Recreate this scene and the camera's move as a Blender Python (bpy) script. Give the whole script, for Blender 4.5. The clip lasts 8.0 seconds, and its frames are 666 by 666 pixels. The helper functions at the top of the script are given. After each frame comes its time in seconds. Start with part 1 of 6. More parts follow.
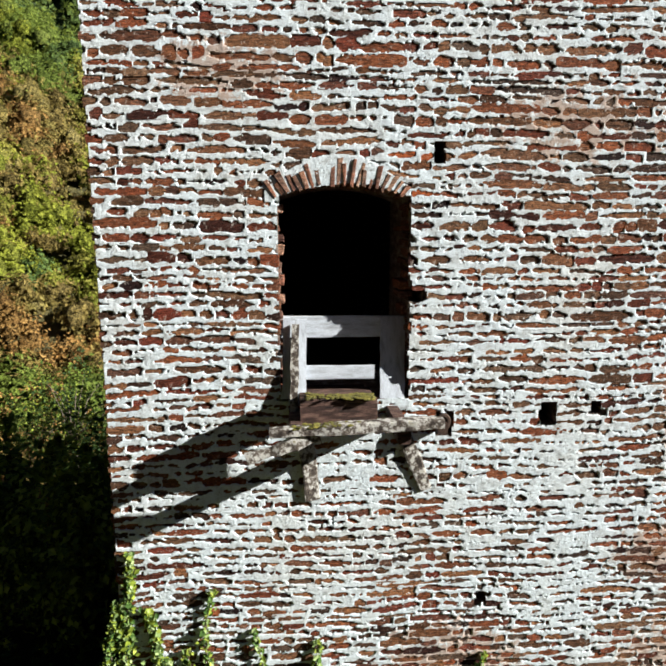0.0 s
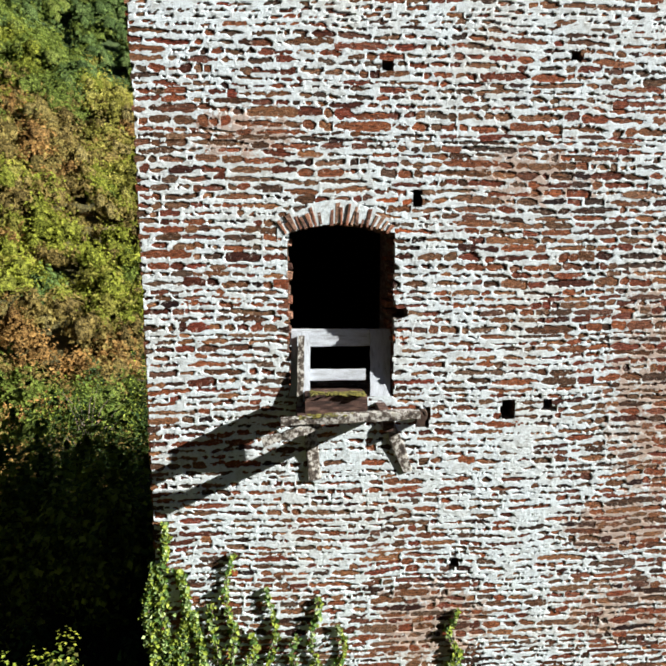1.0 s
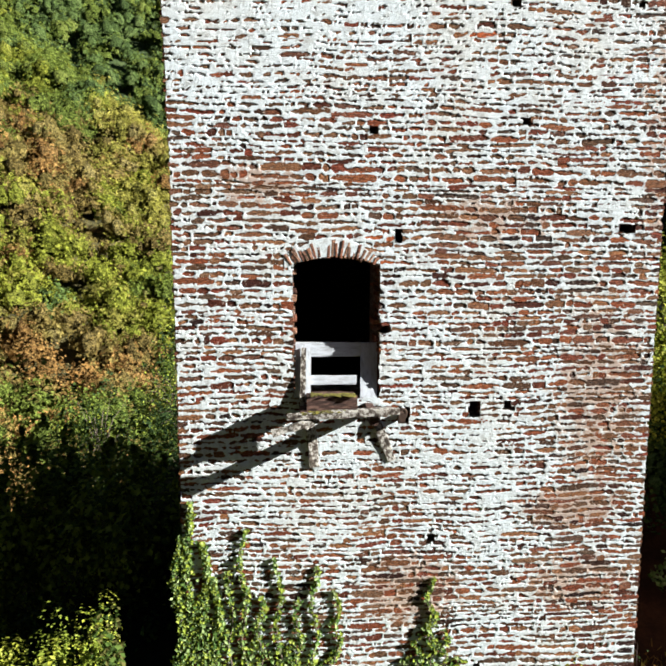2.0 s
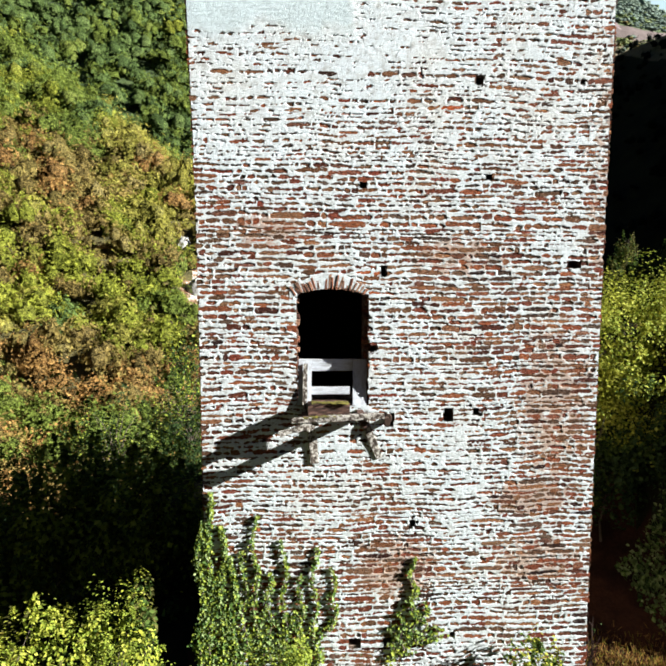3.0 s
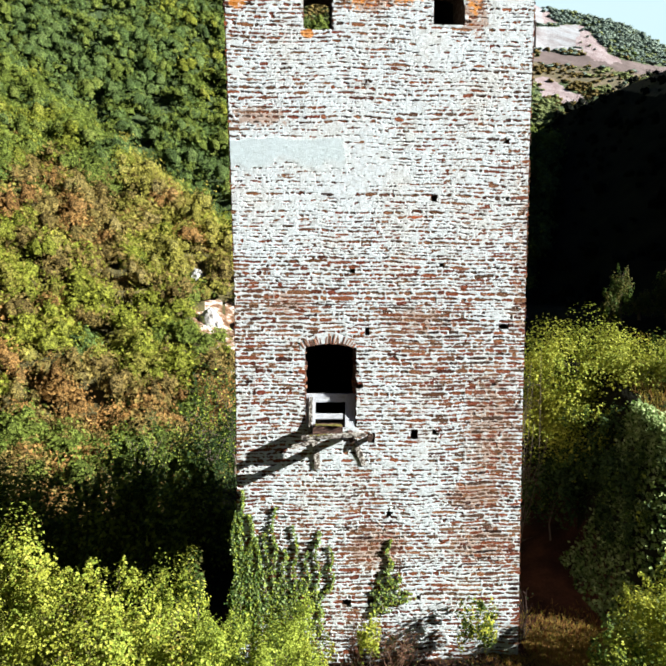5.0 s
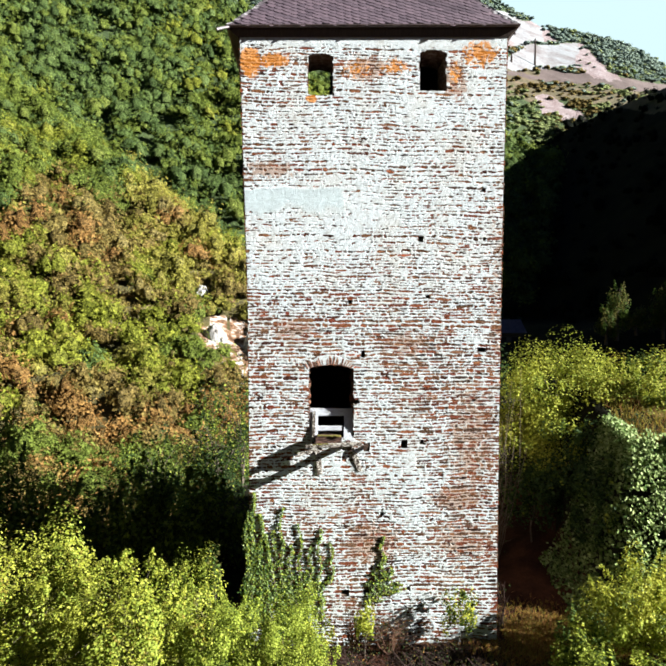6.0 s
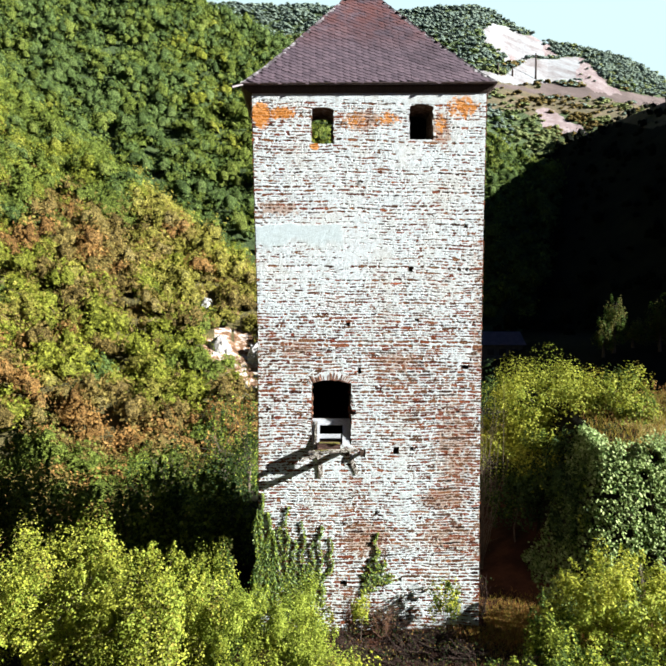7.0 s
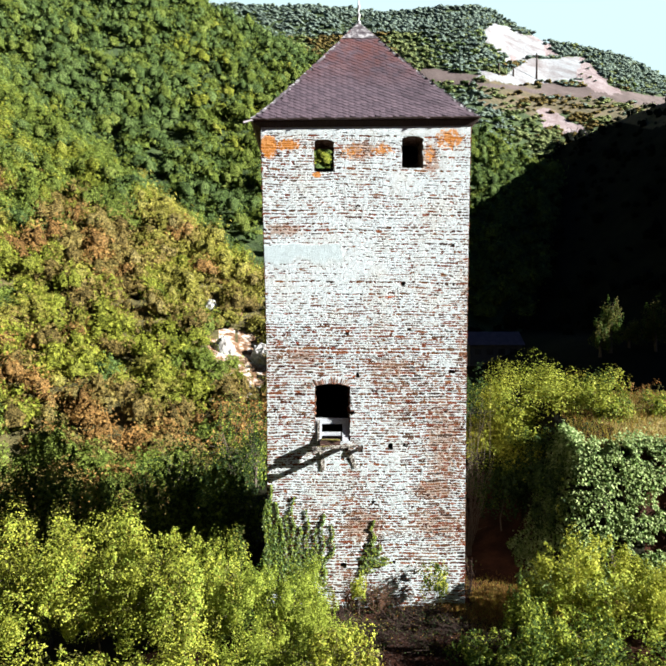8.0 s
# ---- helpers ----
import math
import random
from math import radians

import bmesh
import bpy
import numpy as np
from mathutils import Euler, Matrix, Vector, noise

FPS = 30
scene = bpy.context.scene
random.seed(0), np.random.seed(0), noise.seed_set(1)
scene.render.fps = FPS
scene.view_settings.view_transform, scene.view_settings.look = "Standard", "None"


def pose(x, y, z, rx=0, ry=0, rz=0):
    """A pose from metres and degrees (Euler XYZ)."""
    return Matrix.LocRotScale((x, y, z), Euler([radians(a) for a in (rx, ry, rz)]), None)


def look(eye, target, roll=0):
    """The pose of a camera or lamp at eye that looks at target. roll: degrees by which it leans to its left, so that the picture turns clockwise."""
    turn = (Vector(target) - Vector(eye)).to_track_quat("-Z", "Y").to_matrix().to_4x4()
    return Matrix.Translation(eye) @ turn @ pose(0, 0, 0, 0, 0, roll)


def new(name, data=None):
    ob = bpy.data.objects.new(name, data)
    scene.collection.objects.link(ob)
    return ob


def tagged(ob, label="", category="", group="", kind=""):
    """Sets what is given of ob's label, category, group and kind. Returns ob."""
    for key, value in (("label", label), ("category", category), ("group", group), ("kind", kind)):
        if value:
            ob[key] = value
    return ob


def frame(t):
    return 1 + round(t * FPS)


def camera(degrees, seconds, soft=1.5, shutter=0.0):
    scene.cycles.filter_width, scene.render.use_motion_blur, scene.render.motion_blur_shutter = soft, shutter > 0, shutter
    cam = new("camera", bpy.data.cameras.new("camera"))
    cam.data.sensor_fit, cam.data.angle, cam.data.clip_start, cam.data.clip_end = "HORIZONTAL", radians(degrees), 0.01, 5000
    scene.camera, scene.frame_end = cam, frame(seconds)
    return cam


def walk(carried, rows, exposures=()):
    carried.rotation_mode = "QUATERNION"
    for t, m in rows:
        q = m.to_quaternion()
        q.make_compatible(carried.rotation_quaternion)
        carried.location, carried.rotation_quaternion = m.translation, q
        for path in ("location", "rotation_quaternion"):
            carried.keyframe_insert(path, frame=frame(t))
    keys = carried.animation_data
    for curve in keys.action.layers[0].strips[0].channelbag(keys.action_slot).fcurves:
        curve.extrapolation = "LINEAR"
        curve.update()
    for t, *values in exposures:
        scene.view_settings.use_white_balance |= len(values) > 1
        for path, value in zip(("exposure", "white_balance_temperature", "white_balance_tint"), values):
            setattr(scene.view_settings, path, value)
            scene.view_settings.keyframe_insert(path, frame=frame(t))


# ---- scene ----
cam = camera(55.1, 8.0, soft=2.1)
PATH = [
    (0.0, (-1.755, -5.965, 7.096), (-1.58, -3.486, 6.671), -0.2),
    (0.5, (-1.794, -6.654, 7.19), (-1.623, -4.172, 6.791), -0.2),
    (1.0, (-1.813, -7.381, 7.284), (-1.647, -4.894, 6.915), -0.1),
    (1.5, (-1.84, -8.169, 7.378), (-1.678, -5.678, 7.038), 0.0),
    (3.0, (-1.843, -10.867, 7.815), (-1.699, -8.364, 7.555), -0.1),
    (3.5, (-1.848, -11.896, 7.988), (-1.712, -9.391, 7.757), 0.0),
    (4.0, (-1.857, -12.973, 8.177), (-1.726, -10.466, 7.974), 0.0),
    (4.5, (-1.86, -14.097, 8.422), (-1.737, -11.587, 8.242), 0.0),
    (6.0, (-1.906, -17.525, 9.032), (-1.801, -15.01, 8.93), 0.0),
    (6.5, (-1.927, -18.705, 9.215), (-1.826, -16.188, 9.141), 0.1),
    (7.0, (-1.926, -19.846, 9.393), (-1.831, -17.329, 9.332), 0.1),
    (7.5, (-1.945, -21.021, 9.585), (-1.853, -18.503, 9.523), 0.0),
    (8.0, (-1.966, -22.16, 9.776), (-1.879, -19.642, 9.711), 0.0),
]
walk(cam, [(t, look(eye, target, roll)) for t, eye, target, roll in PATH], [(0.0, 1.66), (1.5, 1.86), (3.5, 1.98), (8.0, 2.12)])

# ---------------------------------------------------------------- world, sun
SUN = Vector((0.885, -0.234, 0.405)).normalized()      # towards the sun
world = bpy.data.worlds.new("sky")
scene.world = world
world.use_nodes = True
wn, wl = world.node_tree.nodes, world.node_tree.links
sky = wn.new("ShaderNodeTexSky")
sky.sky_type, sky.sun_disc = "NISHITA", False
sky.sun_elevation = math.asin(SUN.z)
sky.sun_rotation = math.atan2(SUN.x, SUN.y)
sky.air_density, sky.dust_density, sky.ozone_density = 0.15, 0.0, 4.0
wl.new(sky.outputs[0], wn["Background"].inputs[0])
wn["Background"].inputs[1].default_value = 0.05
sun_data = bpy.data.lights.new("sun", "SUN")
sun_data.energy, sun_data.angle, sun_data.color = 5.0, radians(0.5), (1.0, 0.965, 0.91)
sun = new("sun", sun_data)
sun.matrix_world = look(SUN * 300, (0, 0, 0))

rng = np.random.default_rng(7)


# ---------------------------------------------------------------- materials
def material(name, rough=0.9, spec=0.3):
    m = bpy.data.materials.new(name)
    m.use_nodes = True
    b = m.node_tree.nodes["Principled BSDF"]
    b.inputs["Roughness"].default_value = rough
    b.inputs["Specular IOR Level"].default_value = spec
    return m, m.node_tree.nodes, m.node_tree.links, b


def noise_node(n, l, scale, detail=6, rough=0.6, stretch=None, where="Object"):
    co = n.new("ShaderNodeTexCoord")
    tex = n.new("ShaderNodeTexNoise")
    tex.inputs["Scale"].default_value = scale
    tex.inputs["Detail"].default_value = detail
    tex.inputs["Roughness"].default_value = rough
    if stretch:
        mp = n.new("ShaderNodeMapping")
        mp.inputs["Scale"].default_value = stretch
        l.new(co.outputs[where], mp.inputs[0])
        l.new(mp.outputs[0], tex.inputs["Vector"])
    else:
        l.new(co.outputs[where], tex.inputs["Vector"])
    return tex


def ramp(n, l, source, stops):
    r = n.new("ShaderNodeValToRGB")
    el = r.color_ramp.elements
    while len(el) < len(stops):
        el.new(0.5)
    for e, (p, c) in zip(el, stops):
        e.position, e.color = p, (*c, 1)
    l.new(source, r.inputs[0])
    return r


def mix(n, l, fac, a, b, mode="MIX"):
    m = n.new("ShaderNodeMix")
    m.data_type, m.blend_type = "RGBA", mode
    for sock, v in ((m.inputs[0], fac), (m.inputs[6], a), (m.inputs[7], b)):
        if isinstance(v, (int, float)):
            sock.default_value = v
        elif isinstance(v, tuple):
            sock.default_value = (*v, 1)
        else:
            l.new(v, sock)
    return m.outputs[2]


def bump(n, l, height, strength, distance, b):
    bm_ = n.new("ShaderNodeBump")
    bm_.inputs["Strength"].default_value, bm_.inputs["Distance"].default_value = strength, distance
    l.new(height, bm_.inputs["Height"])
    l.new(bm_.outputs[0], b.inputs["Normal"])


def mottled(name, stops, scale, fine=None, rough=0.9, relief=0.3, depth=0.01, stretch=None, spec=0.3, metal=0.0, rnd=None):
    """A surface with stains at one scale and grain at another; rnd: 'object' or 'island' shifts its tone piece by piece."""
    m, n, l, b = material(name, rough, spec)
    big = noise_node(n, l, scale, 5, 0.65, stretch)
    small = noise_node(n, l, fine or scale * 9, 4, 0.7, stretch)
    c = ramp(n, l, big.outputs[0], stops).outputs[0]
    grain = ramp(n, l, small.outputs[0], [(0.3, (0.72, 0.72, 0.72)), (0.7, (1.18, 1.18, 1.18))]).outputs[0]
    c = mix(n, l, 1.0, c, grain, "MULTIPLY")
    if rnd:
        v = n.new("ShaderNodeObjectInfo").outputs["Random"] if rnd == "object" else n.new("ShaderNodeNewGeometry").outputs["Random Per Island"]
        tone = ramp(n, l, v, [(0.0, (0.74, 0.74, 0.76)), (0.5, (1, 1, 1)), (1.0, (1.2, 1.18, 1.16))]).outputs[0]
        c = mix(n, l, 1.0, c, tone, "MULTIPLY")
    l.new(c, b.inputs["Base Color"])
    b.inputs["Metallic"].default_value = metal
    bump(n, l, small.outputs[0], relief, depth, b)
    return m


def stain(n, l, spots, scale, ragged=1.6, most=0.72):
    """A mask of ragged stains about the spots (x, z, half width, half height, strength) on the front wall."""
    g = n.new("ShaderNodeNewGeometry")
    xyz = n.new("ShaderNodeSeparateXYZ")
    l.new(g.outputs["Position"], xyz.inputs[0])

    def op(kind, a, b):
        q = n.new("ShaderNodeMath")
        q.operation = kind
        for i, v in enumerate((a, b)):
            if hasattr(v, "node"):
                l.new(v, q.inputs[i])
            else:
                q.inputs[i].default_value = v
        return q.outputs[0]

    total = None
    for x, z, rx, rz, k in spots:
        u = op("MULTIPLY", op("SUBTRACT", xyz.outputs[0], x), 1 / rx)
        w = op("MULTIPLY", op("SUBTRACT", xyz.outputs[2], z), 1 / rz)
        d = op("MULTIPLY", op("MAXIMUM", op("SUBTRACT", 1.0, op("ADD", op("MULTIPLY", u, u), op("MULTIPLY", w, w))), 0.0), k)
        total = d if total is None else op("MAXIMUM", total, d)
    rag = noise_node(n, l, scale, 7, 0.75)
    edge = op("ADD", total, op("MULTIPLY", op("SUBTRACT", rag.outputs[0], 0.5), ragged))
    sharp = op("MINIMUM", op("MAXIMUM", op("MULTIPLY", op("SUBTRACT", edge, 0.45), 7.0), 0.0), most)
    return op("MULTIPLY", sharp, op("GREATER_THAN", total, 0.01))


LICHEN = [(-3.4, 15.62, 0.36, 0.5, 1.25), (-2.75, 15.66, 0.55, 0.3, 0.9), (2.85, 15.95, 0.75, 0.55, 0.72), (-0.55, 15.45, 0.6, 0.45, 0.55), (0.5, 15.55, 0.6, 0.4, 0.6), (2.15, 15.4, 0.3, 0.7, 0.55), (-1.75, 14.66, 0.2, 0.14, 1.2)]
BROWN = [(2.7, 5.4, 1.2, 2.6, 0.62), (-0.1, 2.45, 1.2, 0.9, 0.75), (2.5, 2.5, 1.4, 0.75, 0.65), (-2.3, 8.45, 1.1, 0.5, 0.65), (0.9, 8.0, 1.5, 0.7, 0.6), (-2.9, 12.75, 1.2, 0.4, 0.7), (2.3, 3.7, 1.1, 0.5, 0.8),
         (-0.3, 15.5, 1.0, 0.6, 0.7), (2.2, 15.2, 0.5, 0.9, 0.7), (3.4, 9.0, 0.5, 5.0, 0.5)]


def stone_material(name, tones, rnd):
    """Slate rubble: each stone has its own tone out of tones, with bedding streaks and pale lime smears."""
    m, n, l, b = material(name, 0.92, 0.08)
    v = n.new("ShaderNodeObjectInfo").outputs["Random"] if rnd == "object" else n.new("ShaderNodeNewGeometry").outputs["Random Per Island"]
    r = ramp(n, l, v, [(i / max(1, len(tones) - 1), c) for i, c in enumerate(tones)])
    r.color_ramp.interpolation = "B_SPLINE" if len(tones) < 3 else "LINEAR"
    streak = noise_node(n, l, 22, 10, 0.85, (0.6, 1, 2.4))
    g = ramp(n, l, streak.outputs[0], [(0.39, (0.08, 0.07, 0.07)), (0.5, (0.85, 0.83, 0.81)), (0.61, (2.1, 1.9, 1.7))]).outputs[0]
    c = mix(n, l, 1.0, r.outputs[0], g, "MULTIPLY")
    lime = noise_node(n, l, 17, 6, 0.8)
    lf = ramp(n, l, lime.outputs[0], [(0.57, (0, 0, 0)), (0.64, (0.6, 0.6, 0.6))]).outputs[0]
    c = mix(n, l, lf, c, (0.5, 0.45, 0.39))
    c = mix(n, l, stain(n, l, LICHEN, 7, 2.8, 0.9), c, (0.42, 0.15, 0.02))
    l.new(c, b.inputs["Base Color"])
    bump(n, l, streak.outputs[0], 0.9, 0.03, b)
    return m


RUBBLE = [(0.014, 0.008, 0.008), (0.102, 0.031, 0.018), (0.178, 0.056, 0.027), (0.112, 0.056, 0.029), (0.039, 0.027, 0.022), (0.204, 0.068, 0.030),
          (0.133, 0.077, 0.044), (0.024, 0.012, 0.009), (0.214, 0.101, 0.048), (0.076, 0.054, 0.040), (0.133, 0.032, 0.020), (0.153, 0.095, 0.057)]
M_STONE = stone_material("slate rubble stones", RUBBLE, "island")
M_STONE_OB = stone_material("slate rubble stone", RUBBLE, "object")
M_LICHEN = stone_material("orange-red stone", [(0.26, 0.065, 0.025), (0.34, 0.1, 0.035)], "island")
M_ARCH = stone_material("arch slate stone", [(0.06, 0.035, 0.03), (0.2, 0.085, 0.055), (0.27, 0.17, 0.12), (0.12, 0.07, 0.055), (0.24, 0.1, 0.06)], "object")

M_MORTAR, n_, l_, b_ = material("weathered white lime mortar", 0.95, 0.15)
big_ = noise_node(n_, l_, 0.7, 6, 0.6)
mid_ = noise_node(n_, l_, 7, 6, 0.7)
fine_ = noise_node(n_, l_, 55, 8, 0.75)
c_ = ramp(n_, l_, big_.outputs[0], [(0.3, (0.56, 0.59, 0.575)), (0.55, (0.58, 0.66, 0.695)), (0.75, (0.57, 0.615, 0.605))]).outputs[0]
c_ = mix(n_, l_, 1.0, c_, ramp(n_, l_, mid_.outputs[0], [(0.3, (0.62, 0.58, 0.54)), (0.5, (0.97, 0.97, 0.97)), (0.8, (1.08, 1.09, 1.1))]).outputs[0], "MULTIPLY")
c_ = mix(n_, l_, 1.0, c_, ramp(n_, l_, fine_.outputs[0], [(0.3, (0.6, 0.58, 0.57)), (0.48, (1, 1, 1))]).outputs[0], "MULTIPLY")
pit_ = noise_node(n_, l_, 26, 5, 0.7, (0.6, 1, 1.5))
c_ = mix(n_, l_, ramp(n_, l_, pit_.outputs[0], [(0.33, (0.75, 0.75, 0.75)), (0.4, (0, 0, 0))]).outputs[0], c_, (0.09, 0.064, 0.05))
# crumbled edges by the stones, painted darker to read as shaded crevices
crevice_ = n_.new("ShaderNodeAttribute")
crevice_.attribute_name = "worn"
crumb_ = noise_node(n_, l_, 34, 7, 0.85, (0.75, 1, 1.5))
edge_ = n_.new("ShaderNodeMath")
edge_.operation = "MULTIPLY_ADD"
l_.new(crumb_.outputs[0], edge_.inputs[0])
edge_.inputs[1].default_value = 2.6
l_.new(crevice_.outputs["Fac"], edge_.inputs[2])
half_ = n_.new("ShaderNodeMath")
half_.operation = "MULTIPLY"
half_.inputs[1].default_value = 0.5
l_.new(edge_.outputs[0], half_.inputs[0])
c_ = mix(n_, l_, ramp(n_, l_, half_.outputs[0], [(0.97, (0, 0, 0)), (1.0, (1, 1, 1))]).outputs[0], c_, (0.075, 0.048, 0.036))
plain_ = n_.new("ShaderNodeAttribute")
plain_.attribute_name = "plaster"
smear_ = ramp(n_, l_, mid_.outputs[0], [(0.3, (0.43, 0.53, 0.555)), (0.7, (0.48, 0.585, 0.615))]).outputs[0]
c_ = mix(n_, l_, plain_.outputs["Fac"], c_, smear_)
c_ = mix(n_, l_, stain(n_, l_, BROWN, 6, 2.0), c_, (0.32, 0.2, 0.13))
c_ = mix(n_, l_, stain(n_, l_, LICHEN, 7, 2.8, 0.9), c_, (0.55, 0.22, 0.03))
l_.new(c_, b_.inputs["Base Color"])
bump(n_, l_, fine_.outputs[0], 1.0, 0.014, b_)

M_CORE = mottled("rubble wall core", [(0.3, (0.1, 0.07, 0.055)), (0.5, (0.22, 0.16, 0.12)), (0.7, (0.5, 0.47, 0.42))], 5, 40, relief=0.9, depth=0.04, stretch=(1, 1, 3))


def slate_material(name, rnd):
    """Purple-grey slate with pale lichen specks, each slate of its own tone, rust-stained below the cap."""
    m = mottled(name, [(0.3, (0.05, 0.036, 0.048)), (0.55, (0.084, 0.062, 0.08)), (0.75, (0.128, 0.098, 0.116))], 0.9, 14, rough=0.62, relief=0.5, rnd=rnd, spec=0.4)
    n, l = m.node_tree.nodes, m.node_tree.links
    b = n["Principled BSDF"]
    c = b.inputs["Base Color"].links[0].from_socket
    g = n.new("ShaderNodeNewGeometry")
    for scale, lo, hi, tone in ((3.2, 0.6, 0.72, (0.3, 0.27, 0.28)), (0.8, 0.58, 0.78, (0.13, 0.085, 0.088))):
        q = noise_node(n, l, scale, 9, 0.85)
        l.new(g.outputs["Position"], q.inputs["Vector"])
        c = mix(n, l, ramp(n, l, q.outputs[0], [(lo, (0, 0, 0)), (hi, (0.75, 0.75, 0.75))]).outputs[0], c, tone)
    xyz = n.new("ShaderNodeSeparateXYZ")
    l.new(g.outputs["Position"], xyz.inputs[0])
    h = n.new("ShaderNodeMapRange")
    h.inputs[1].default_value, h.inputs[2].default_value = 18.0, 19.9
    l.new(xyz.outputs[2], h.inputs[0])
    rust = noise_node(n, l, 1.6, 6, 0.75)
    l.new(g.outputs["Position"], rust.inputs["Vector"])
    k = mix(n, l, 1.0, ramp(n, l, rust.outputs[0], [(0.38, (0, 0, 0)), (0.56, (0.75, 0.75, 0.75))]).outputs[0], ramp(n, l, h.outputs[0], [(0.0, (0, 0, 0)), (1.0, (1, 1, 1))]).outputs[0], "MULTIPLY")
    c = mix(n, l, k, c, (0.105, 0.036, 0.03))
    l.new(c, b.inputs["Base Color"])
    return m


M_SLATE = slate_material("purple grey roofing slate", "object")
M_SLATE_I = slate_material("purple grey roofing slates", "island")
M_CAP = mottled("flaking pale zinc", [(0.4, (0.06, 0.05, 0.06)), (0.52, (0.16, 0.15, 0.16)), (0.64, (0.45, 0.45, 0.47))], 5, 30, rough=0.6, relief=0.6)
M_ZINC = mottled("weathered zinc sheet", [(0.3, (0.16, 0.14, 0.15)), (0.7, (0.34, 0.32, 0.33))], 4, 30, rough=0.5, metal=0.6)
M_FINIAL = mottled("flaking white paint", [(0.36, (0.12, 0.11, 0.11)), (0.46, (0.5, 0.52, 0.54)), (0.7, (0.62, 0.64, 0.66))], 5, 30, rough=0.6)
M_GUTTER = mottled("dark weathered gutter metal", [(0.3, (0.09, 0.07, 0.07)), (0.7, (0.17, 0.13, 0.13))], 5, 30, rough=0.55, metal=0.4)
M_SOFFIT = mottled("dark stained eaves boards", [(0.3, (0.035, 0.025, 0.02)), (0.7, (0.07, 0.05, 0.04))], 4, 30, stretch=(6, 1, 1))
M_WOOD = mottled("silver weathered wood", [(0.25, (0.27, 0.28, 0.3)), (0.5, (0.5, 0.55, 0.6)), (0.75, (0.6, 0.65, 0.7))], 5, 60, relief=0.5, stretch=(1, 6, 6), rnd="island")
M_WOOD_V = mottled("silver weathered upright wood", [(0.25, (0.27, 0.28, 0.3)), (0.5, (0.5, 0.55, 0.6)), (0.75, (0.6, 0.65, 0.7))], 5, 60, relief=0.5, stretch=(6, 6, 1), rnd="island")
M_OLD = mottled("lichen-spotted rotten wood", [(0.38, (0.03, 0.022, 0.017)), (0.49, (0.12, 0.1, 0.08)), (0.57, (0.46, 0.46, 0.43)), (0.68, (0.4, 0.38, 0.31)), (0.74, (0.16, 0.13, 0.05))], 16, 70, relief=0.9, depth=0.02)
M_BROWN = mottled("red-brown rotten plank", [(0.34, (0.012, 0.008, 0.007)), (0.5, (0.06, 0.03, 0.022)), (0.66, (0.17, 0.1, 0.075))], 6, 60, stretch=(1, 5, 5), relief=0.9, depth=0.02)
M_MOSS = mottled("yellow-green moss", [(0.3, (0.05, 0.045, 0.015)), (0.55, (0.14, 0.13, 0.025)), (0.75, (0.25, 0.21, 0.04))], 12, 80, relief=1.0, depth=0.02)
M_IRON = mottled("rusty iron", [(0.3, (0.05, 0.035, 0.03)), (0.7, (0.11, 0.07, 0.05))], 10, 60, rough=0.7, metal=0.5)
M_BARK = mottled("grey-brown bark", [(0.3, (0.06, 0.045, 0.035)), (0.7, (0.17, 0.14, 0.11))], 4, 30, stretch=(3, 3, 0.7), relief=0.8, depth=0.02)
M_TWIG = mottled("dry red-brown twigs", [(0.3, (0.07, 0.035, 0.022)), (0.7, (0.2, 0.11, 0.07))], 4, 30)
# darker copy of the twigs, painting the bushes' shade before the wall
M_TWIG_SHADE = mottled("bare twigs darkened for shade", [(0.3, (0.018, 0.011, 0.009)), (0.7, (0.06, 0.035, 0.027))], 4, 30)
M_ROCK = mottled("pale broken rock", [(0.25, (0.2, 0.16, 0.13)), (0.42, (0.34, 0.335, 0.33)), (0.7, (0.44, 0.465, 0.475))], 0.25, 2.0, relief=0.5, depth=0.2)
M_PINK = mottled("pinkish quarry scree", [(0.3, (0.13, 0.09, 0.088)), (0.5, (0.21, 0.17, 0.172)), (0.7, (0.29, 0.262, 0.27))], 0.09, 0.9, relief=1.0, depth=0.8)
M_SCREE = mottled("rusty broken scree", [(0.38, (0.1, 0.045, 0.02)), (0.5, (0.28, 0.17, 0.1)), (0.58, (0.55, 0.52, 0.49))], 0.8, 5.0, relief=1.0, depth=0.3)
M_BENCH = mottled("mauve gravel bench", [(0.3, (0.055, 0.04, 0.036)), (0.7, (0.11, 0.085, 0.08))], 0.08, 0.9, relief=0.8, depth=0.4)
M_UNDER = mottled("olive undergrowth", [(0.3, (0.035, 0.034, 0.012)), (0.5, (0.09, 0.08, 0.028)), (0.7, (0.15, 0.12, 0.045))], 0.3, 3, relief=1.0, depth=0.5)
M_GREEN = mottled("green undergrowth", [(0.3, (0.018, 0.032, 0.01)), (0.5, (0.036, 0.062, 0.018)), (0.7, (0.07, 0.1, 0.03))], 0.2, 2, relief=1.0, depth=0.6)
M_WHITE_ROCK = mottled("white quarry rock", [(0.32, (0.12, 0.1, 0.098)), (0.45, (0.18, 0.176, 0.182)), (0.58, (0.24, 0.26, 0.275))], 0.05, 0.5, relief=0.7, depth=0.8)
# tones lowered to stand in for shade before the tower
M_SOIL = mottled("brown leaf litter", [(0.3, (0.012, 0.006, 0.005)), (0.5, (0.034, 0.015, 0.010)), (0.7, (0.085, 0.036, 0.02))], 0.6, 14, relief=1.0, depth=0.05, spec=0.05)
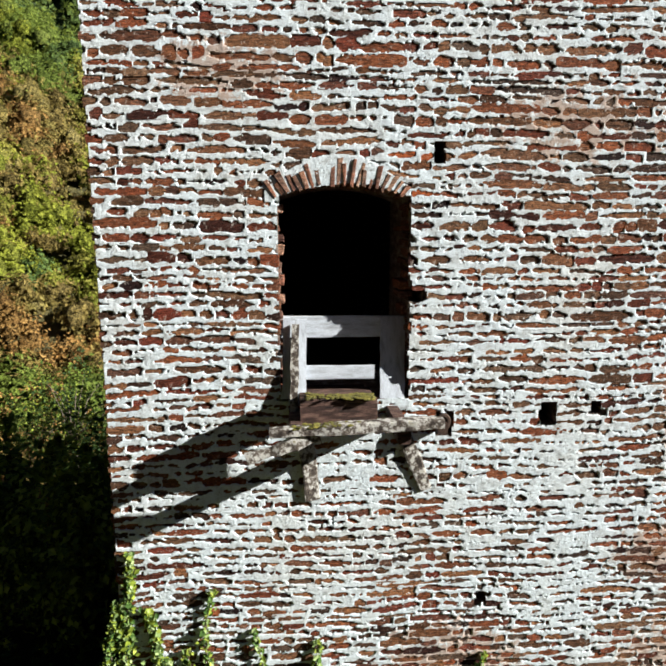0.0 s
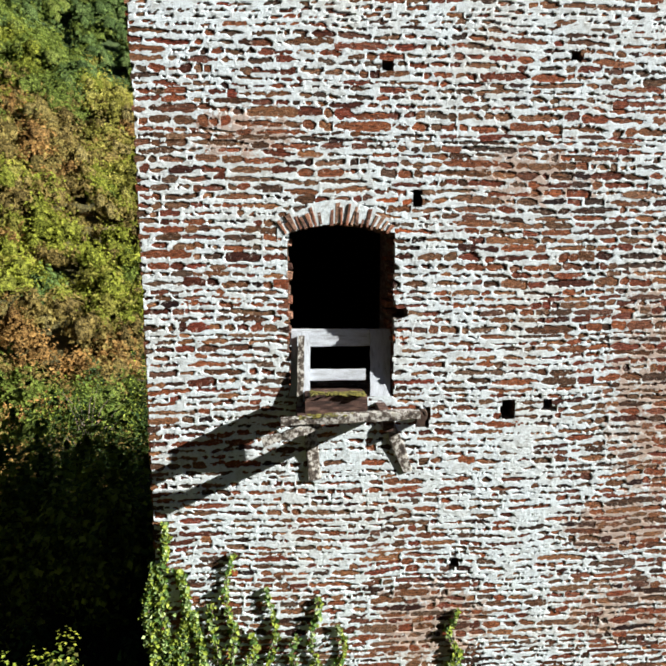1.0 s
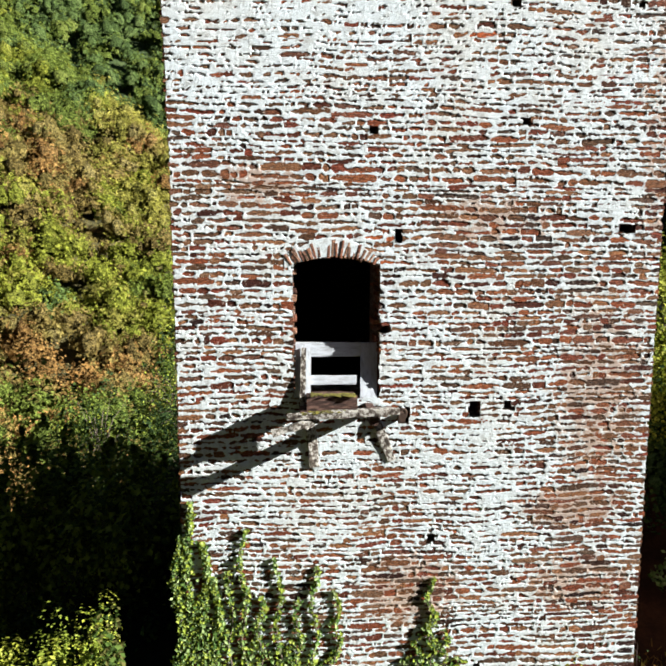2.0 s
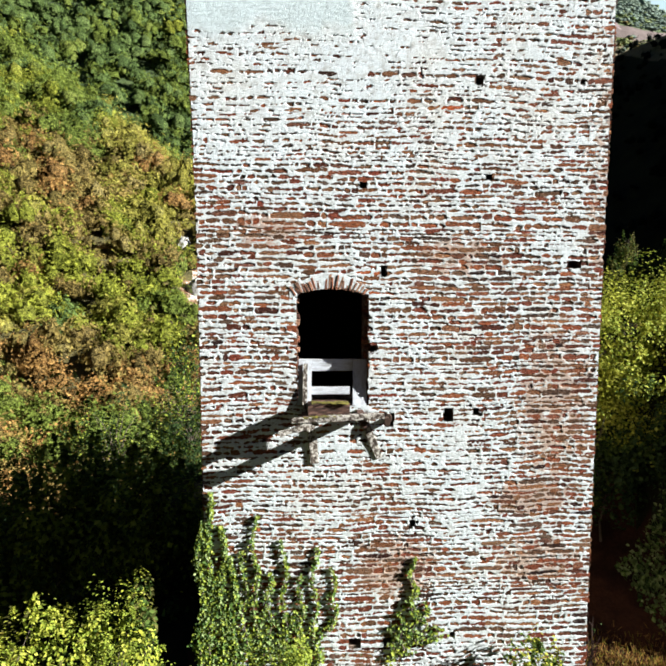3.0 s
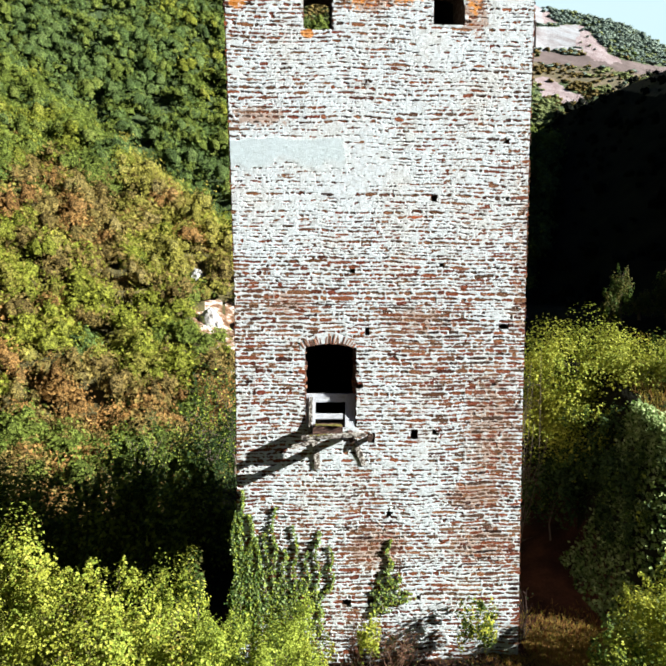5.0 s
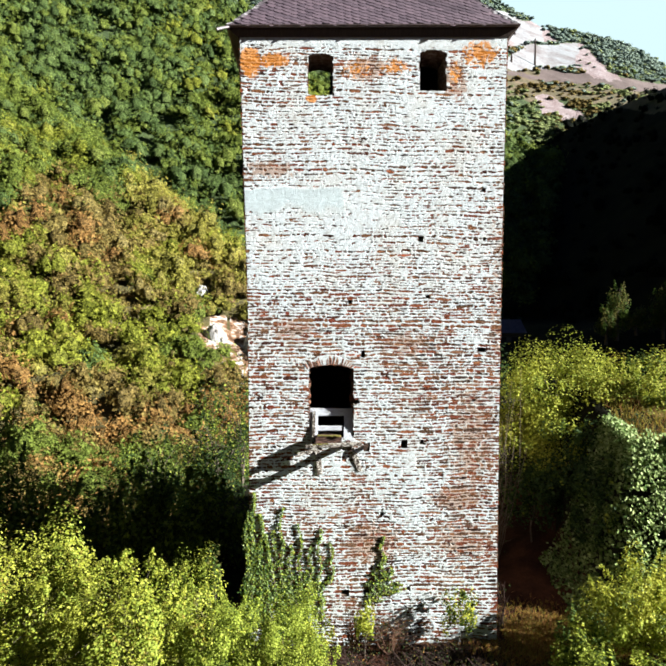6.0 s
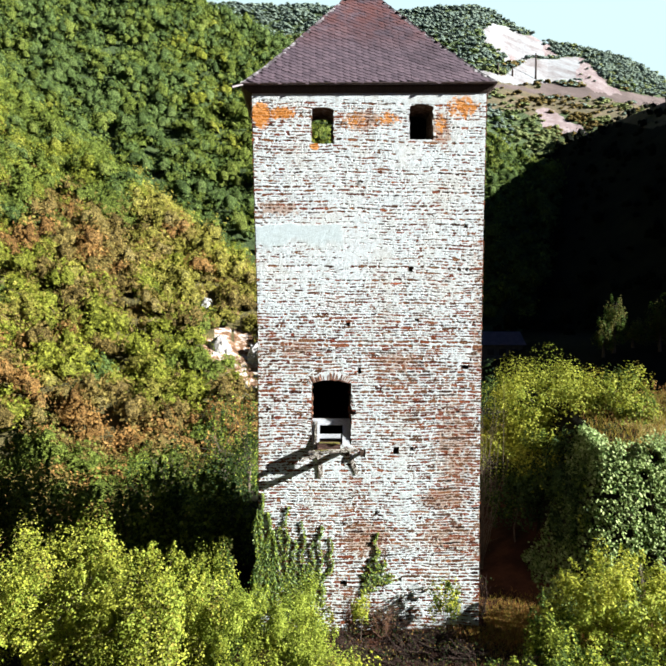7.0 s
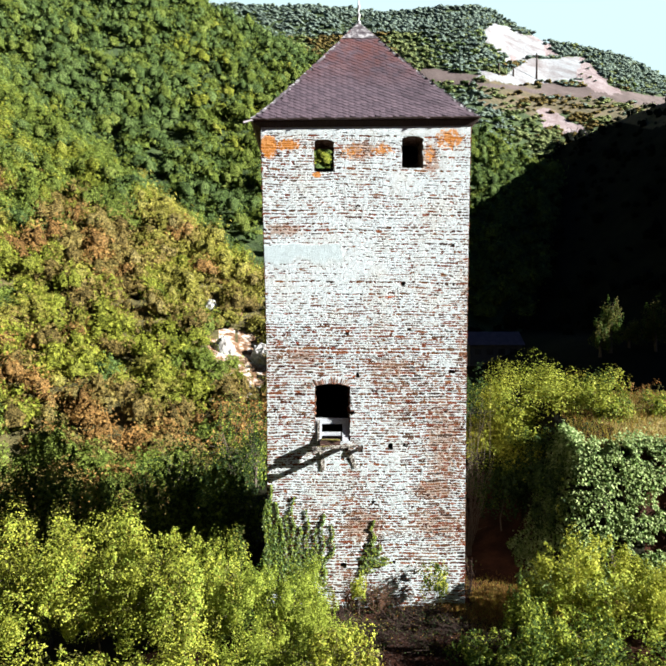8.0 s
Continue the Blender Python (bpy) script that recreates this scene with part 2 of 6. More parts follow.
# near-black base colour stands in for shade in ravine and on ridge
M_SHADE_FLOOR = mottled("forest floor blackened for shade", [(0.3, (0.006, 0.007, 0.004)), (0.7, (0.016, 0.017, 0.009))], 0.15, 2, relief=0.8, depth=0.2, spec=0.05)
M_DRY = mottled("dry yellow grass", [(0.3, (0.16, 0.13, 0.04)), (0.7, (0.3, 0.25, 0.09))], 1.5, 20, relief=1.0, depth=0.05)
M_HEATH = mottled("brown heath slope", [(0.3, (0.035, 0.036, 0.016)), (0.5, (0.08, 0.068, 0.034)), (0.7, (0.13, 0.095, 0.062))], 0.12, 1.0, relief=0.8, depth=0.4)
M_PLASTER = mottled("grey house plaster", [(0.3, (0.045, 0.047, 0.055)), (0.7, (0.08, 0.08, 0.09))], 1, 12)
M_GLASS = mottled("dark window glass", [(0.3, (0.02, 0.02, 0.03)), (0.7, (0.04, 0.04, 0.05))], 1, 5, rough=0.15, spec=0.5)


def leaf_material(name, dark, lit, pale, through_it=0.42, gaps=0.0):
    """Leaves, each of its own tone and lit through; gaps: how many ragged holes a metre a clump of far leaves has."""
    m, n, l, b = material(name, 0.75, 0.06 if gaps else 0.15)
    v = n.new("ShaderNodeNewGeometry").outputs["Random Per Island"]
    c = ramp(n, l, v, [(0.0, dark), (0.55, lit), (1.0, pale)]).outputs[0]
    patch = noise_node(n, l, 0.11, 5, 0.65)
    c = mix(n, l, 1.0, c, ramp(n, l, patch.outputs[0], [(0.3, (0.7, 0.75, 0.7)), (0.7, (1.25, 1.2, 1.1))]).outputs[0], "MULTIPLY")
    tuft = noise_node(n, l, 2.6, 5, 0.75)
    c = mix(n, l, 1.0, c, ramp(n, l, tuft.outputs[0], [(0.3, (0.75, 0.77, 0.75)), (0.7, (1.25, 1.22, 1.15))]).outputs[0], "MULTIPLY")
    l.new(c, b.inputs["Base Color"])
    t = n.new("ShaderNodeBsdfTranslucent")
    l.new(c, t.inputs[0])
    s = n.new("ShaderNodeMixShader")
    s.inputs[0].default_value = through_it
    l.new(b.outputs[0], s.inputs[1])
    l.new(t.outputs[0], s.inputs[2])
    last = s.outputs[0]
    if gaps:
        g = noise_node(n, l, gaps, 3, 0.65)
        cut = n.new("ShaderNodeMath")
        cut.operation = "GREATER_THAN"
        cut.inputs[1].default_value = 0.5
        l.new(g.outputs[0], cut.inputs[0])
        h = n.new("ShaderNodeMixShader")
        l.new(cut.outputs[0], h.inputs[0])
        l.new(last, h.inputs[2])
        l.new(n.new("ShaderNodeBsdfTransparent").outputs[0], h.inputs[1])
        last = h.outputs[0]
    l.new(last, n["Material Output"].inputs[0])
    return m


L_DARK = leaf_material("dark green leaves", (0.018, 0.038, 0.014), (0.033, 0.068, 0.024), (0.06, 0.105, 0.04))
L_MID = leaf_material("green leaves", (0.035, 0.06, 0.014), (0.062, 0.11, 0.022), (0.11, 0.17, 0.04))
L_LIME = leaf_material("yellow-green leaves", (0.185, 0.2, 0.026), (0.33, 0.36, 0.046), (0.475, 0.5, 0.105), 0.3)
L_FRESH = leaf_material("fresh green leaves", (0.125, 0.165, 0.02), (0.235, 0.3, 0.04), (0.37, 0.44, 0.095), 0.3)
L_OLIVE = leaf_material("olive leaves", (0.08, 0.08, 0.025), (0.14, 0.14, 0.04), (0.2, 0.19, 0.07))
L_YELLOW = leaf_material("yellowing leaves", (0.16, 0.135, 0.02), (0.26, 0.22, 0.04), (0.34, 0.29, 0.07))
L_RUST = leaf_material("rusty brown leaves", (0.15, 0.075, 0.026), (0.26, 0.135, 0.046), (0.36, 0.22, 0.085))
L_IVY = leaf_material("glossy ivy leaves", (0.03, 0.065, 0.016), (0.06, 0.125, 0.026), (0.12, 0.21, 0.055), 0.2)
# pale tones put the ivy's highlights into the leaf colour
L_IVY_SHINE = leaf_material("ivy leaves paled for shine", (0.11, 0.17, 0.06), (0.23, 0.32, 0.125), (0.4, 0.5, 0.26), 0.25)


def crown_material(name, dark, lit, pale, deep=1.0):
    """The mass of a far crown: shaded gaps and lit tufts painted over one tone for each tree."""
    m, n, l, b = material(name, 0.85, 0.04)
    v = n.new("ShaderNodeNewGeometry").outputs["Random Per Island"]
    c = ramp(n, l, v, [(0.0, dark), (0.5, lit), (1.0, pale)]).outputs[0]
    # leaf shade and light are put into the colour by this noise
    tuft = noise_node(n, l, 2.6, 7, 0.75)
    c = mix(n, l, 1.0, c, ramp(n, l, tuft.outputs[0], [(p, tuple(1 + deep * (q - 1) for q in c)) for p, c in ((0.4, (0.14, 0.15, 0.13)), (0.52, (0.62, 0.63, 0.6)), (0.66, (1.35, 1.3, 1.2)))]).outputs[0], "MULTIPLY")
    l.new(c, b.inputs["Base Color"])
    bump(n, l, tuft.outputs[0], 1.0, 1.0, b)
    return m


FAR_TONES = dict(
    DARK=("dark green", (0.056, 0.091, 0.032), (0.091, 0.144, 0.046), (0.149, 0.212, 0.072)),
    MID=("green", (0.085, 0.115, 0.024), (0.131, 0.180, 0.037), (0.201, 0.250, 0.062)),
    LIME=("yellow-green", (0.169, 0.163, 0.036), (0.261, 0.249, 0.055), (0.346, 0.324, 0.095)),
    FRESH=("fresh green", (0.130, 0.151, 0.021), (0.207, 0.236, 0.036), (0.283, 0.304, 0.059)),
    OLIVE=("olive", (0.131, 0.100, 0.038), (0.202, 0.157, 0.054), (0.270, 0.208, 0.082)),
    YELLOW=("yellowing", (0.160, 0.128, 0.043), (0.238, 0.194, 0.065), (0.311, 0.260, 0.107)),
    RUST=("rusty brown", (0.186, 0.105, 0.038), (0.297, 0.173, 0.064), (0.384, 0.250, 0.100)),
    # the next two put distance haze into the leaf colour
    BLUE=("haze-tinted blue-green", (.118, .165, .145), (.158, .215, .182), (.205, .265, .205)),
    HAZE=("haze-tinted pale green", (.13, .165, .07), (.18, .22, .09), (.225, .265, .11)),
    # near-black tones that paint the valley side's shade into its trees
    SHADE_BLACK=("shade-blackened", (.006, .009, .006), (.010, .014, .009), (.016, .02, .012)))
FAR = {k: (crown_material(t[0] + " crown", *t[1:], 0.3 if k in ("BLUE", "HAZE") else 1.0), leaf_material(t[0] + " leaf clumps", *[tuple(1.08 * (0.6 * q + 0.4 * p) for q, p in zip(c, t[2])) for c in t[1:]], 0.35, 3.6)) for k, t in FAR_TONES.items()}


# ---------------------------------------------------------------- helpers of this scene
def empty(name, x=0, y=0, z=0):
    ob = new(name)
    ob.location = (x, y, z)
    return ob


def put(ob, parent):
    if parent is not None:
        ob.parent = parent
        m = Matrix.Identity(4)
        p = parent
        while p is not None:
            m = p.matrix_basis @ m
            p = p.parent
        ob.matrix_parent_inverse = m.inverted()
    return ob


def part(name, bm, mat, parent=None, label="", smooth=False):
    """Link a bmesh in world places as one mesh object under parent."""
    me = bpy.data.meshes.new(name)
    bmesh.ops.recalc_face_normals(bm, faces=bm.faces)
    bm.to_mesh(me)
    bm.free()
    for m in mat if isinstance(mat, (list, tuple)) else [mat]:
        me.materials.append(m)
    if smooth:
        me.polygons.foreach_set("use_smooth", [True] * len(me.polygons))
    ob = put(new(name, me), parent)
    if label:
        tagged(ob, label)
    return ob


def sheet(name, verts, faces, mats, index=None, smooth=False):
    """A mesh data block from arrays: verts (n, 3), faces (m, 3 or 4)."""
    me = bpy.data.meshes.new(name)
    verts, faces = np.asarray(verts, np.float32), np.asarray(faces, np.int32)
    k = faces.shape[1]
    me.vertices.add(len(verts))
    me.vertices.foreach_set("co", verts.ravel())
    me.loops.add(faces.size)
    me.loops.foreach_set("vertex_index", faces.ravel())
    me.polygons.add(len(faces))
    me.polygons.foreach_set("loop_start", np.arange(0, faces.size, k, dtype=np.int32))
    me.polygons.foreach_set("loop_total", np.full(len(faces), k, np.int32))
    for m in mats:
        me.materials.append(m)
    if index is not None:
        me.polygons.foreach_set("material_index", np.asarray(index, np.int32))
    me.polygons.foreach_set("use_smooth", np.full(len(faces), smooth))
    me.update(calc_edges=True)
    return me


def box(bm, x0, x1, y0, y1, z0, z1, bevel=0.0, m=None, jitter=0.0):
    v = [bm.verts.new((x, y, z)) for x in (x0, x1) for y in (y0, y1) for z in (z0, z1)]
    f = [bm.faces.new([v[i] for i in q]) for q in ((0, 1, 3, 2), (4, 6, 7, 5), (0, 4, 5, 1), (2, 3, 7, 6), (0, 2, 6, 4), (1, 5, 7, 3))]
    if jitter:
        for q in v:
            q.co += Vector((random.uniform(-jitter, jitter) for _ in range(3)))
    if bevel:
        r = bmesh.ops.bevel(bm, geom=list({e for q in f for e in q.edges}), offset=bevel, segments=1, affect="EDGES")
        v = list({q for fc in r["faces"] for q in fc.verts} | {q for q in v if q.is_valid})
    if m is not None:
        bmesh.ops.transform(bm, matrix=m, verts=v)
    return v


def beam(bm, a, b, w, h, rough=0.0, cuts=5, twist=0.0):
    """A hewn timber from a to b, w wide and h high, uneven by rough."""
    a, b = Vector(a), Vector(b)
    t = (b - a).normalized()
    s = t.cross(Vector((0, 0, 1)))
    s = s.normalized() if s.length > 0.1 else Vector((1, 0, 0))
    u = s.cross(t)
    rings = []
    for i in range(cuts + 1):
        c = a.lerp(b, i / cuts)
        g = 1 + random.uniform(-rough, rough)
        ang = twist * i / cuts
        sx, ux = s * math.cos(ang) + u * math.sin(ang), u * math.cos(ang) - s * math.sin(ang)
        k = 0.8
        ring = [(-w * k, -h), (w * k, -h), (w, -h * k), (w, h * k), (w * k, h), (-w * k, h), (-w, h * k), (-w, -h * k)]
        rings.append([bm.verts.new(c + sx * (p * g / 2 + random.uniform(-rough, rough) * w * 0.3) + ux * (q * g / 2 + random.uniform(-rough, rough) * h * 0.3)) for p, q in ring])
    for r0, r1 in zip(rings, rings[1:]):
        for i in range(8):
            bm.faces.new((r0[i], r0[(i + 1) % 8], r1[(i + 1) % 8], r1[i]))
    bm.faces.new(rings[0][::-1])
    bm.faces.new(rings[-1])


def tube(bm, pts, radii, sides=6):
    rings = []
    for i, p in enumerate(pts):
        p = Vector(p)
        t = (Vector(pts[min(i + 1, len(pts) - 1)]) - Vector(pts[max(i - 1, 0)])).normalized()
        s = t.cross(Vector((0.3, 1, 0.2))).normalized()
        u = s.cross(t)
        rings.append([bm.verts.new(p + (s * math.cos(a) + u * math.sin(a)) * radii[i]) for a in (2 * math.pi * k / sides for k in range(sides))])
    for r0, r1 in zip(rings, rings[1:]):
        for i in range(sides):
            bm.faces.new((r0[i], r0[(i + 1) % sides], r1[(i + 1) % sides], r1[i]))
    bm.faces.new(rings[0][::-1])
    bm.faces.new(rings[-1])


LATTICE = rng.random((256, 256)).astype(np.float32)


def lattice_noise(x, y, scale, shift=0):
    """Smooth noise in -1..1 at points of a plane."""
    u, v = np.asarray(x) * scale + shift * 17.3, np.asarray(y) * scale + shift * 9.1
    i, j = np.floor(u).astype(int), np.floor(v).astype(int)
    f, g = u - i, v - j
    f, g = f * f * (3 - 2 * f), g * g * (3 - 2 * g)
    a, b = LATTICE[i % 256, j % 256], LATTICE[(i + 1) % 256, j % 256]
    c, d = LATTICE[i % 256, (j + 1) % 256], LATTICE[(i + 1) % 256, (j + 1) % 256]
    return 2 * ((a * (1 - f) + b * f) * (1 - g) + (c * (1 - f) + d * f) * g) - 1


def fractal(x, y, scale, octaves=4, shift=0):
    return sum(lattice_noise(x, y, scale * 2 ** k, shift + k) / 2 ** k for k in range(octaves)) / 1.6


def sm(t):
    t = np.clip(t, 0, 1)
    return t * t * (3 - 2 * t)


def unit(v):
    return v / np.maximum(np.linalg.norm(v, axis=-1, keepdims=True), 1e-6)


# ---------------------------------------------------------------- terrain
X0, Y0, Z0 = -1.97, -22.16, 9.78        # the camera's last position; slopes and colours are fitted to its view
# skyline: bearing and rise, set from what this view shows
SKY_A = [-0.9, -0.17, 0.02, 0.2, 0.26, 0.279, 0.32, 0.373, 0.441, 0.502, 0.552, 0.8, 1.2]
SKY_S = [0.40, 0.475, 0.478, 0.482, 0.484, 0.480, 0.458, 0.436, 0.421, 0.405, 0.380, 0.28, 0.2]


def spur(x, y):
    face = 2.5 + 0.57 * (y - 84) - 0.27 * (x + 34)
    back = 95 - 0.82 * (x + 121) - 0.1 * (y - 206)
    return np.minimum(face, back) + 1.5 * fractal(x, y, 0.04, 3, 3)


def hill(x, y):
    face = 44 + 0.791 * (y - 201) - 0.208 * (x + 37)
    crest = np.where(x < -8, 226 - 0.68 * (x + 92), 169 - 0.75 * (x + 8)) - 0.3 * np.maximum(0, y - 430)
    return np.minimum(face, crest) + 5 * fractal(x, y, 0.012, 3, 5)


def far_hill(x, y):
    d = np.maximum(y - Y0, 1)
    a = (x - X0) / d
    top = Z0 + np.interp(a, SKY_A, SKY_S) * 540
    z = 10 + (top - 10) * np.clip((d - 230) / 310, -0.2, 1.0) - 0.25 * np.maximum(0, d - 540)
    return np.where(d > 150, z, -60) + 5 * fractal(x, y, 0.01, 3, 8)


def shade_ridge(x, y):
    face = 0.9 * (x - X0) + 0.25 * (y - Y0) - 109
    back = 106 - 0.505 * (x - 157) - 0.1 * (y - 264)
    south = 112 + 0.42 * np.minimum(0, y - 200)
    return np.minimum(np.minimum(face, back), south) + 2.0 * fractal(x, y, 0.03, 3, 11)


def near_ground(x, y):
    z = -0.45 - 6.0 * sm((-5.5 - x) / 10) * sm((y + 9) / 10) - 3.5 * sm((-6 - y) / 14)
    z = z + 4.7 * sm((x - 6.7) / 2.0) * sm((y - 0.5) / 2.2) * (1 - sm((y - 10) / 9)) + 1.6 * sm((x - 4.5) / 3) * sm((y - 2) / 5)
    z = z - 8 * sm((y - 14) / 26) + 12 * sm((x - 18) / 40) * sm((y - 62) / 44) + 2 * sm((x - 18) / 30) * sm(-y / 30)
    return z + 0.12 * fractal(x, y, 0.5, 3, 2)


def sky_block_slope(x, y):
    """An unseen slope added behind and left of the viewpoint to keep the low sky off the tower's front."""
    r, a = np.hypot(x + 2, y + 12), np.degrees(np.arctan2(x + 2, -(y + 12)))
    return -12 + np.minimum(1.25 * np.maximum(0, r - 40), 250) * sm((a + 104) / 22) * sm((58 - a) / 22)


def ground(x, y):
    x, y = np.asarray(x, float), np.asarray(y, float)
    z = near_ground(x, y)
    for other in (spur(x, y), hill(x, y), far_hill(x, y), shade_ridge(x, y), sky_block_slope(x, y)):
        gap = np.clip(0.5 + (other - z) / 6, 0, 1)
        z = z * (1 - gap) + other * gap + 1.5 * gap * (1 - gap)
    return z


def cover(x, y, z):
    """Which ground lies where: 0 forest floor darkened for shade, 1 leaf litter, 2 dry grass, 3 white rock, 4 pink
    scree.
    """
    d = np.maximum(y - Y0, 1)
    a, s = (x - X0) / d, (z - Z0) / d
    k = np.zeros(x.shape, int)
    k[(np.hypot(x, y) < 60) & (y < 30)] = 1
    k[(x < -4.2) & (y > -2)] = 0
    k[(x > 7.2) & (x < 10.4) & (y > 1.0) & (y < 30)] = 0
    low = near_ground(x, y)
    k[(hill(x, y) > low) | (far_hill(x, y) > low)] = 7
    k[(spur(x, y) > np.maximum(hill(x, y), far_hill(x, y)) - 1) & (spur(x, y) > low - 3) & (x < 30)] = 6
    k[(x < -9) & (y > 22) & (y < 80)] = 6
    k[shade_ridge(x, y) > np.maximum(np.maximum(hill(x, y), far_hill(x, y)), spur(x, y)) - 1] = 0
    k[(x > 10.4) & (x < 40) & (y > 3.0) & (y < 30)] = 2
    wob = 0.012 * fractal(a * 200, s * 200, 0.12, 4, 4)
    far = (d > 260) & (y > 0)

    def within(poly):
        hit = np.zeros(x.shape, bool)
        for (pa, ps), (qa, qs) in zip(poly, poly[1:] + poly[:1]):
            up = (ps > s + wob) != (qs > s + wob)
            hit ^= up & (a + wob < (qa - pa) * (s + wob - ps) / (qs - ps + 1e-9) + pa)
        return hit & far

    upper = within([(0.275, 0.453), (0.287, 0.459), (0.317, 0.456), (0.354, 0.44), (0.392, 0.418), (0.394, 0.412), (0.355, 0.409), (0.311, 0.404), (0.287, 0.421), (0.276, 0.435)])
    lower = within([(0.261, 0.385), (0.312, 0.384), (0.34, 0.405), (0.381, 0.409), (0.426, 0.41), (0.457, 0.386), (0.497, 0.354), (0.442, 0.364), (0.355, 0.369), (0.317, 0.372), (0.261, 0.374)])
    top = 0.380 - 0.096 * (a - 0.23)
    k[far & (a > 0.17) & (a < 0.75) & (s > top - 0.018 + wob * 0.4) & (s < top + wob * 0.4)] = 8
    k[far & (a > 0.26) & (a < 0.75) & (s > top - 0.05 + wob) & (s <= top - 0.018 + wob * 0.4)] = 5
    k[far & (a > 0.255) & (a < 0.36) & (s > top - 0.012 + wob * 0.4) & (s < top - 0.002 + wob)] = 5
    k[upper | lower] = 3
    bare = np.minimum(np.hypot((x + 17.8) / 2.2, (y - 94) / 5.0), np.hypot((x + 12.9) / 4.0, (y - 94) / 10.0)) + 0.9 * fractal(x, y, 0.35, 3, 27)
    k[(bare < 1) & (y < 110)] = 9
    k[lower & (fractal(a * 100, s * 100, 0.35, 3, 16) + (a - 0.425) * 14 > 0)] = 4
    k[upper & (fractal(a * 100, s * 100, 0.5, 2, 7) + (a - 0.345) * 12 > 0.1)] = 4
    k[far & (np.hypot((a - 0.395 + wob) / 0.042, (s - 0.305 + wob + 0.35 * (a - 0.395)) / 0.016) < 1)] = 4
    return k


def build_ground():
    rad = np.concatenate([np.linspace(0.005, 40, 70), 40 * (250 / 40) ** np.linspace(0.02, 1, 56), np.arange(254, 560, 2.1), np.geomspace(570, 3500, 14)])
    front = np.concatenate([np.linspace(-0.62, 0.2, 180, endpoint=False), np.linspace(0.2, 0.62, 170)])
    rest = np.linspace(0.62, 2 * math.pi - 0.62, 110)[1:-1]
    ang = np.concatenate([front, rest])
    A, R = np.meshgrid(ang, rad, indexing="ij")
    x, y = -2 + R * np.sin(A), -12 + R * np.cos(A)
    z = ground(x, y)
    nA, nR = x.shape
    verts = np.stack([x, y, z], -1).reshape(-1, 3)
    i, j = np.meshgrid(np.arange(nA), np.arange(nR - 1), indexing="ij")
    i2 = (i + 1) % nA
    f = np.stack([i * nR + j, i * nR + j + 1, i2 * nR + j + 1, i2 * nR + j], -1).reshape(-1, 4)
    c = verts[f].mean(1)
    idx = cover(c[:, 0], c[:, 1], c[:, 2])
    me = sheet("ground", verts, f[:, ::-1], [M_SHADE_FLOOR, M_SOIL, M_DRY, M_WHITE_ROCK, M_PINK, M_HEATH, M_UNDER, M_GREEN, M_BENCH, M_SCREE], idx, True)
    ob = new("ground", me)
    tagged(ob, "steep valley ground with leaf litter, forest floor and a quarry", "ground", kind="structure")


build_ground()


# ---------------------------------------------------------------- the tower
EDGE_Z = [-2.0, 0.0, 2.8, 4.85, 8.9, 12.2, 16.0, 16.6]
EDGE_L = [-3.54, -3.52, -3.50, -3.495, -3.515, -3.605, -3.70, -3.72]
EDGE_R = [3.50, 3.49, 3.48, 3.485, 3.505, 3.55, 3.61, 3.62]
DEPTH, TOP, BOTTOM = 7.0, 16.42, -0.9
DOOR = (-1.84, -0.60, 5.42, 7.34)        # x0, x1, sill, springing
DOOR_RISE = 0.12
WIN_L = (-1.85, -1.16, 14.77, 15.80)
WIN_R = (1.18, 1.93, 14.92, 15.94)
WIN_RISE = 0.08
HOLES = [(-0.40, -0.28, 7.64, 7.84), (0.72, 0.90, 5.10, 5.34), (1.24, 1.36, 5.22, 5.35), (2.84, 3.10, 7.78, 7.91),
         (1.18, 1.32, 10.82, 10.96), (-0.78, -0.65, 9.12, 9.25), (-0.95, -0.73, 0.98, 1.14), (-0.32, -0.10, 0.98, 1.14),
         (-0.32, -0.14, 5.03, 5.26), (1.38, 1.50, 9.26, 9.37), (0.14, 0.26, 3.20, 3.31), (2.98, 3.08, 10.86, 10.95), (0.90, 1.00, 1.12, 1.20), (2.92, 3.02, 12.2, 12.29)]


def left_edge(z):
    return np.interp(z, EDGE_Z, EDGE_L)


def right_edge(z):
    return np.interp(z, EDGE_Z, EDGE_R)


def arch_top(x, o, rise):
    """Height of a segmental arch over the opening o at x."""
    half = (o[1] - o[0]) / 2
    t = np.clip((x - (o[0] + o[1]) / 2) / half, -1, 1)
    return o[3] + rise * (1 - t * t)


def open_at(x, z, grow=0.0):
    """True where the front wall is pierced."""
    hit = np.zeros(np.shape(x), bool)
    for o, rise in ((DOOR, DOOR_RISE), (WIN_L, WIN_RISE), (WIN_R, WIN_RISE)):
        hit |= (x > o[0] - grow) & (x < o[1] + grow) & (z > o[2] - grow) & (z < arch_top(x, o, rise) + grow)
    for o in HOLES:
        hit |= (x > o[0] - grow) & (x < o[1] + grow) & (z > o[2] - grow) & (z < o[3] + grow)
    # a broken-out pocket in the jamb of the door
    hit |= np.hypot((x + 0.54) / 0.10, (z - 6.43) / 0.085) < 1
    return hit


def blob(x, z, cx, cz, rx, rz):
    return np.exp(-(((x - cx) / rx) ** 2 + ((z - cz) / rz) ** 2))


def plastered(x, z):
    """Where a skin of old plaster still covers the stones."""
    wob = 0.3 * fractal(x, z, 1.6, 4, 9)
    return sm((x + 4.2) / 0.2) * sm((-0.75 + wob - x) / 0.25) * sm((z - 11.5 + wob) / 0.3) * sm((12.3 + wob * 0.35 - z) / 0.06)


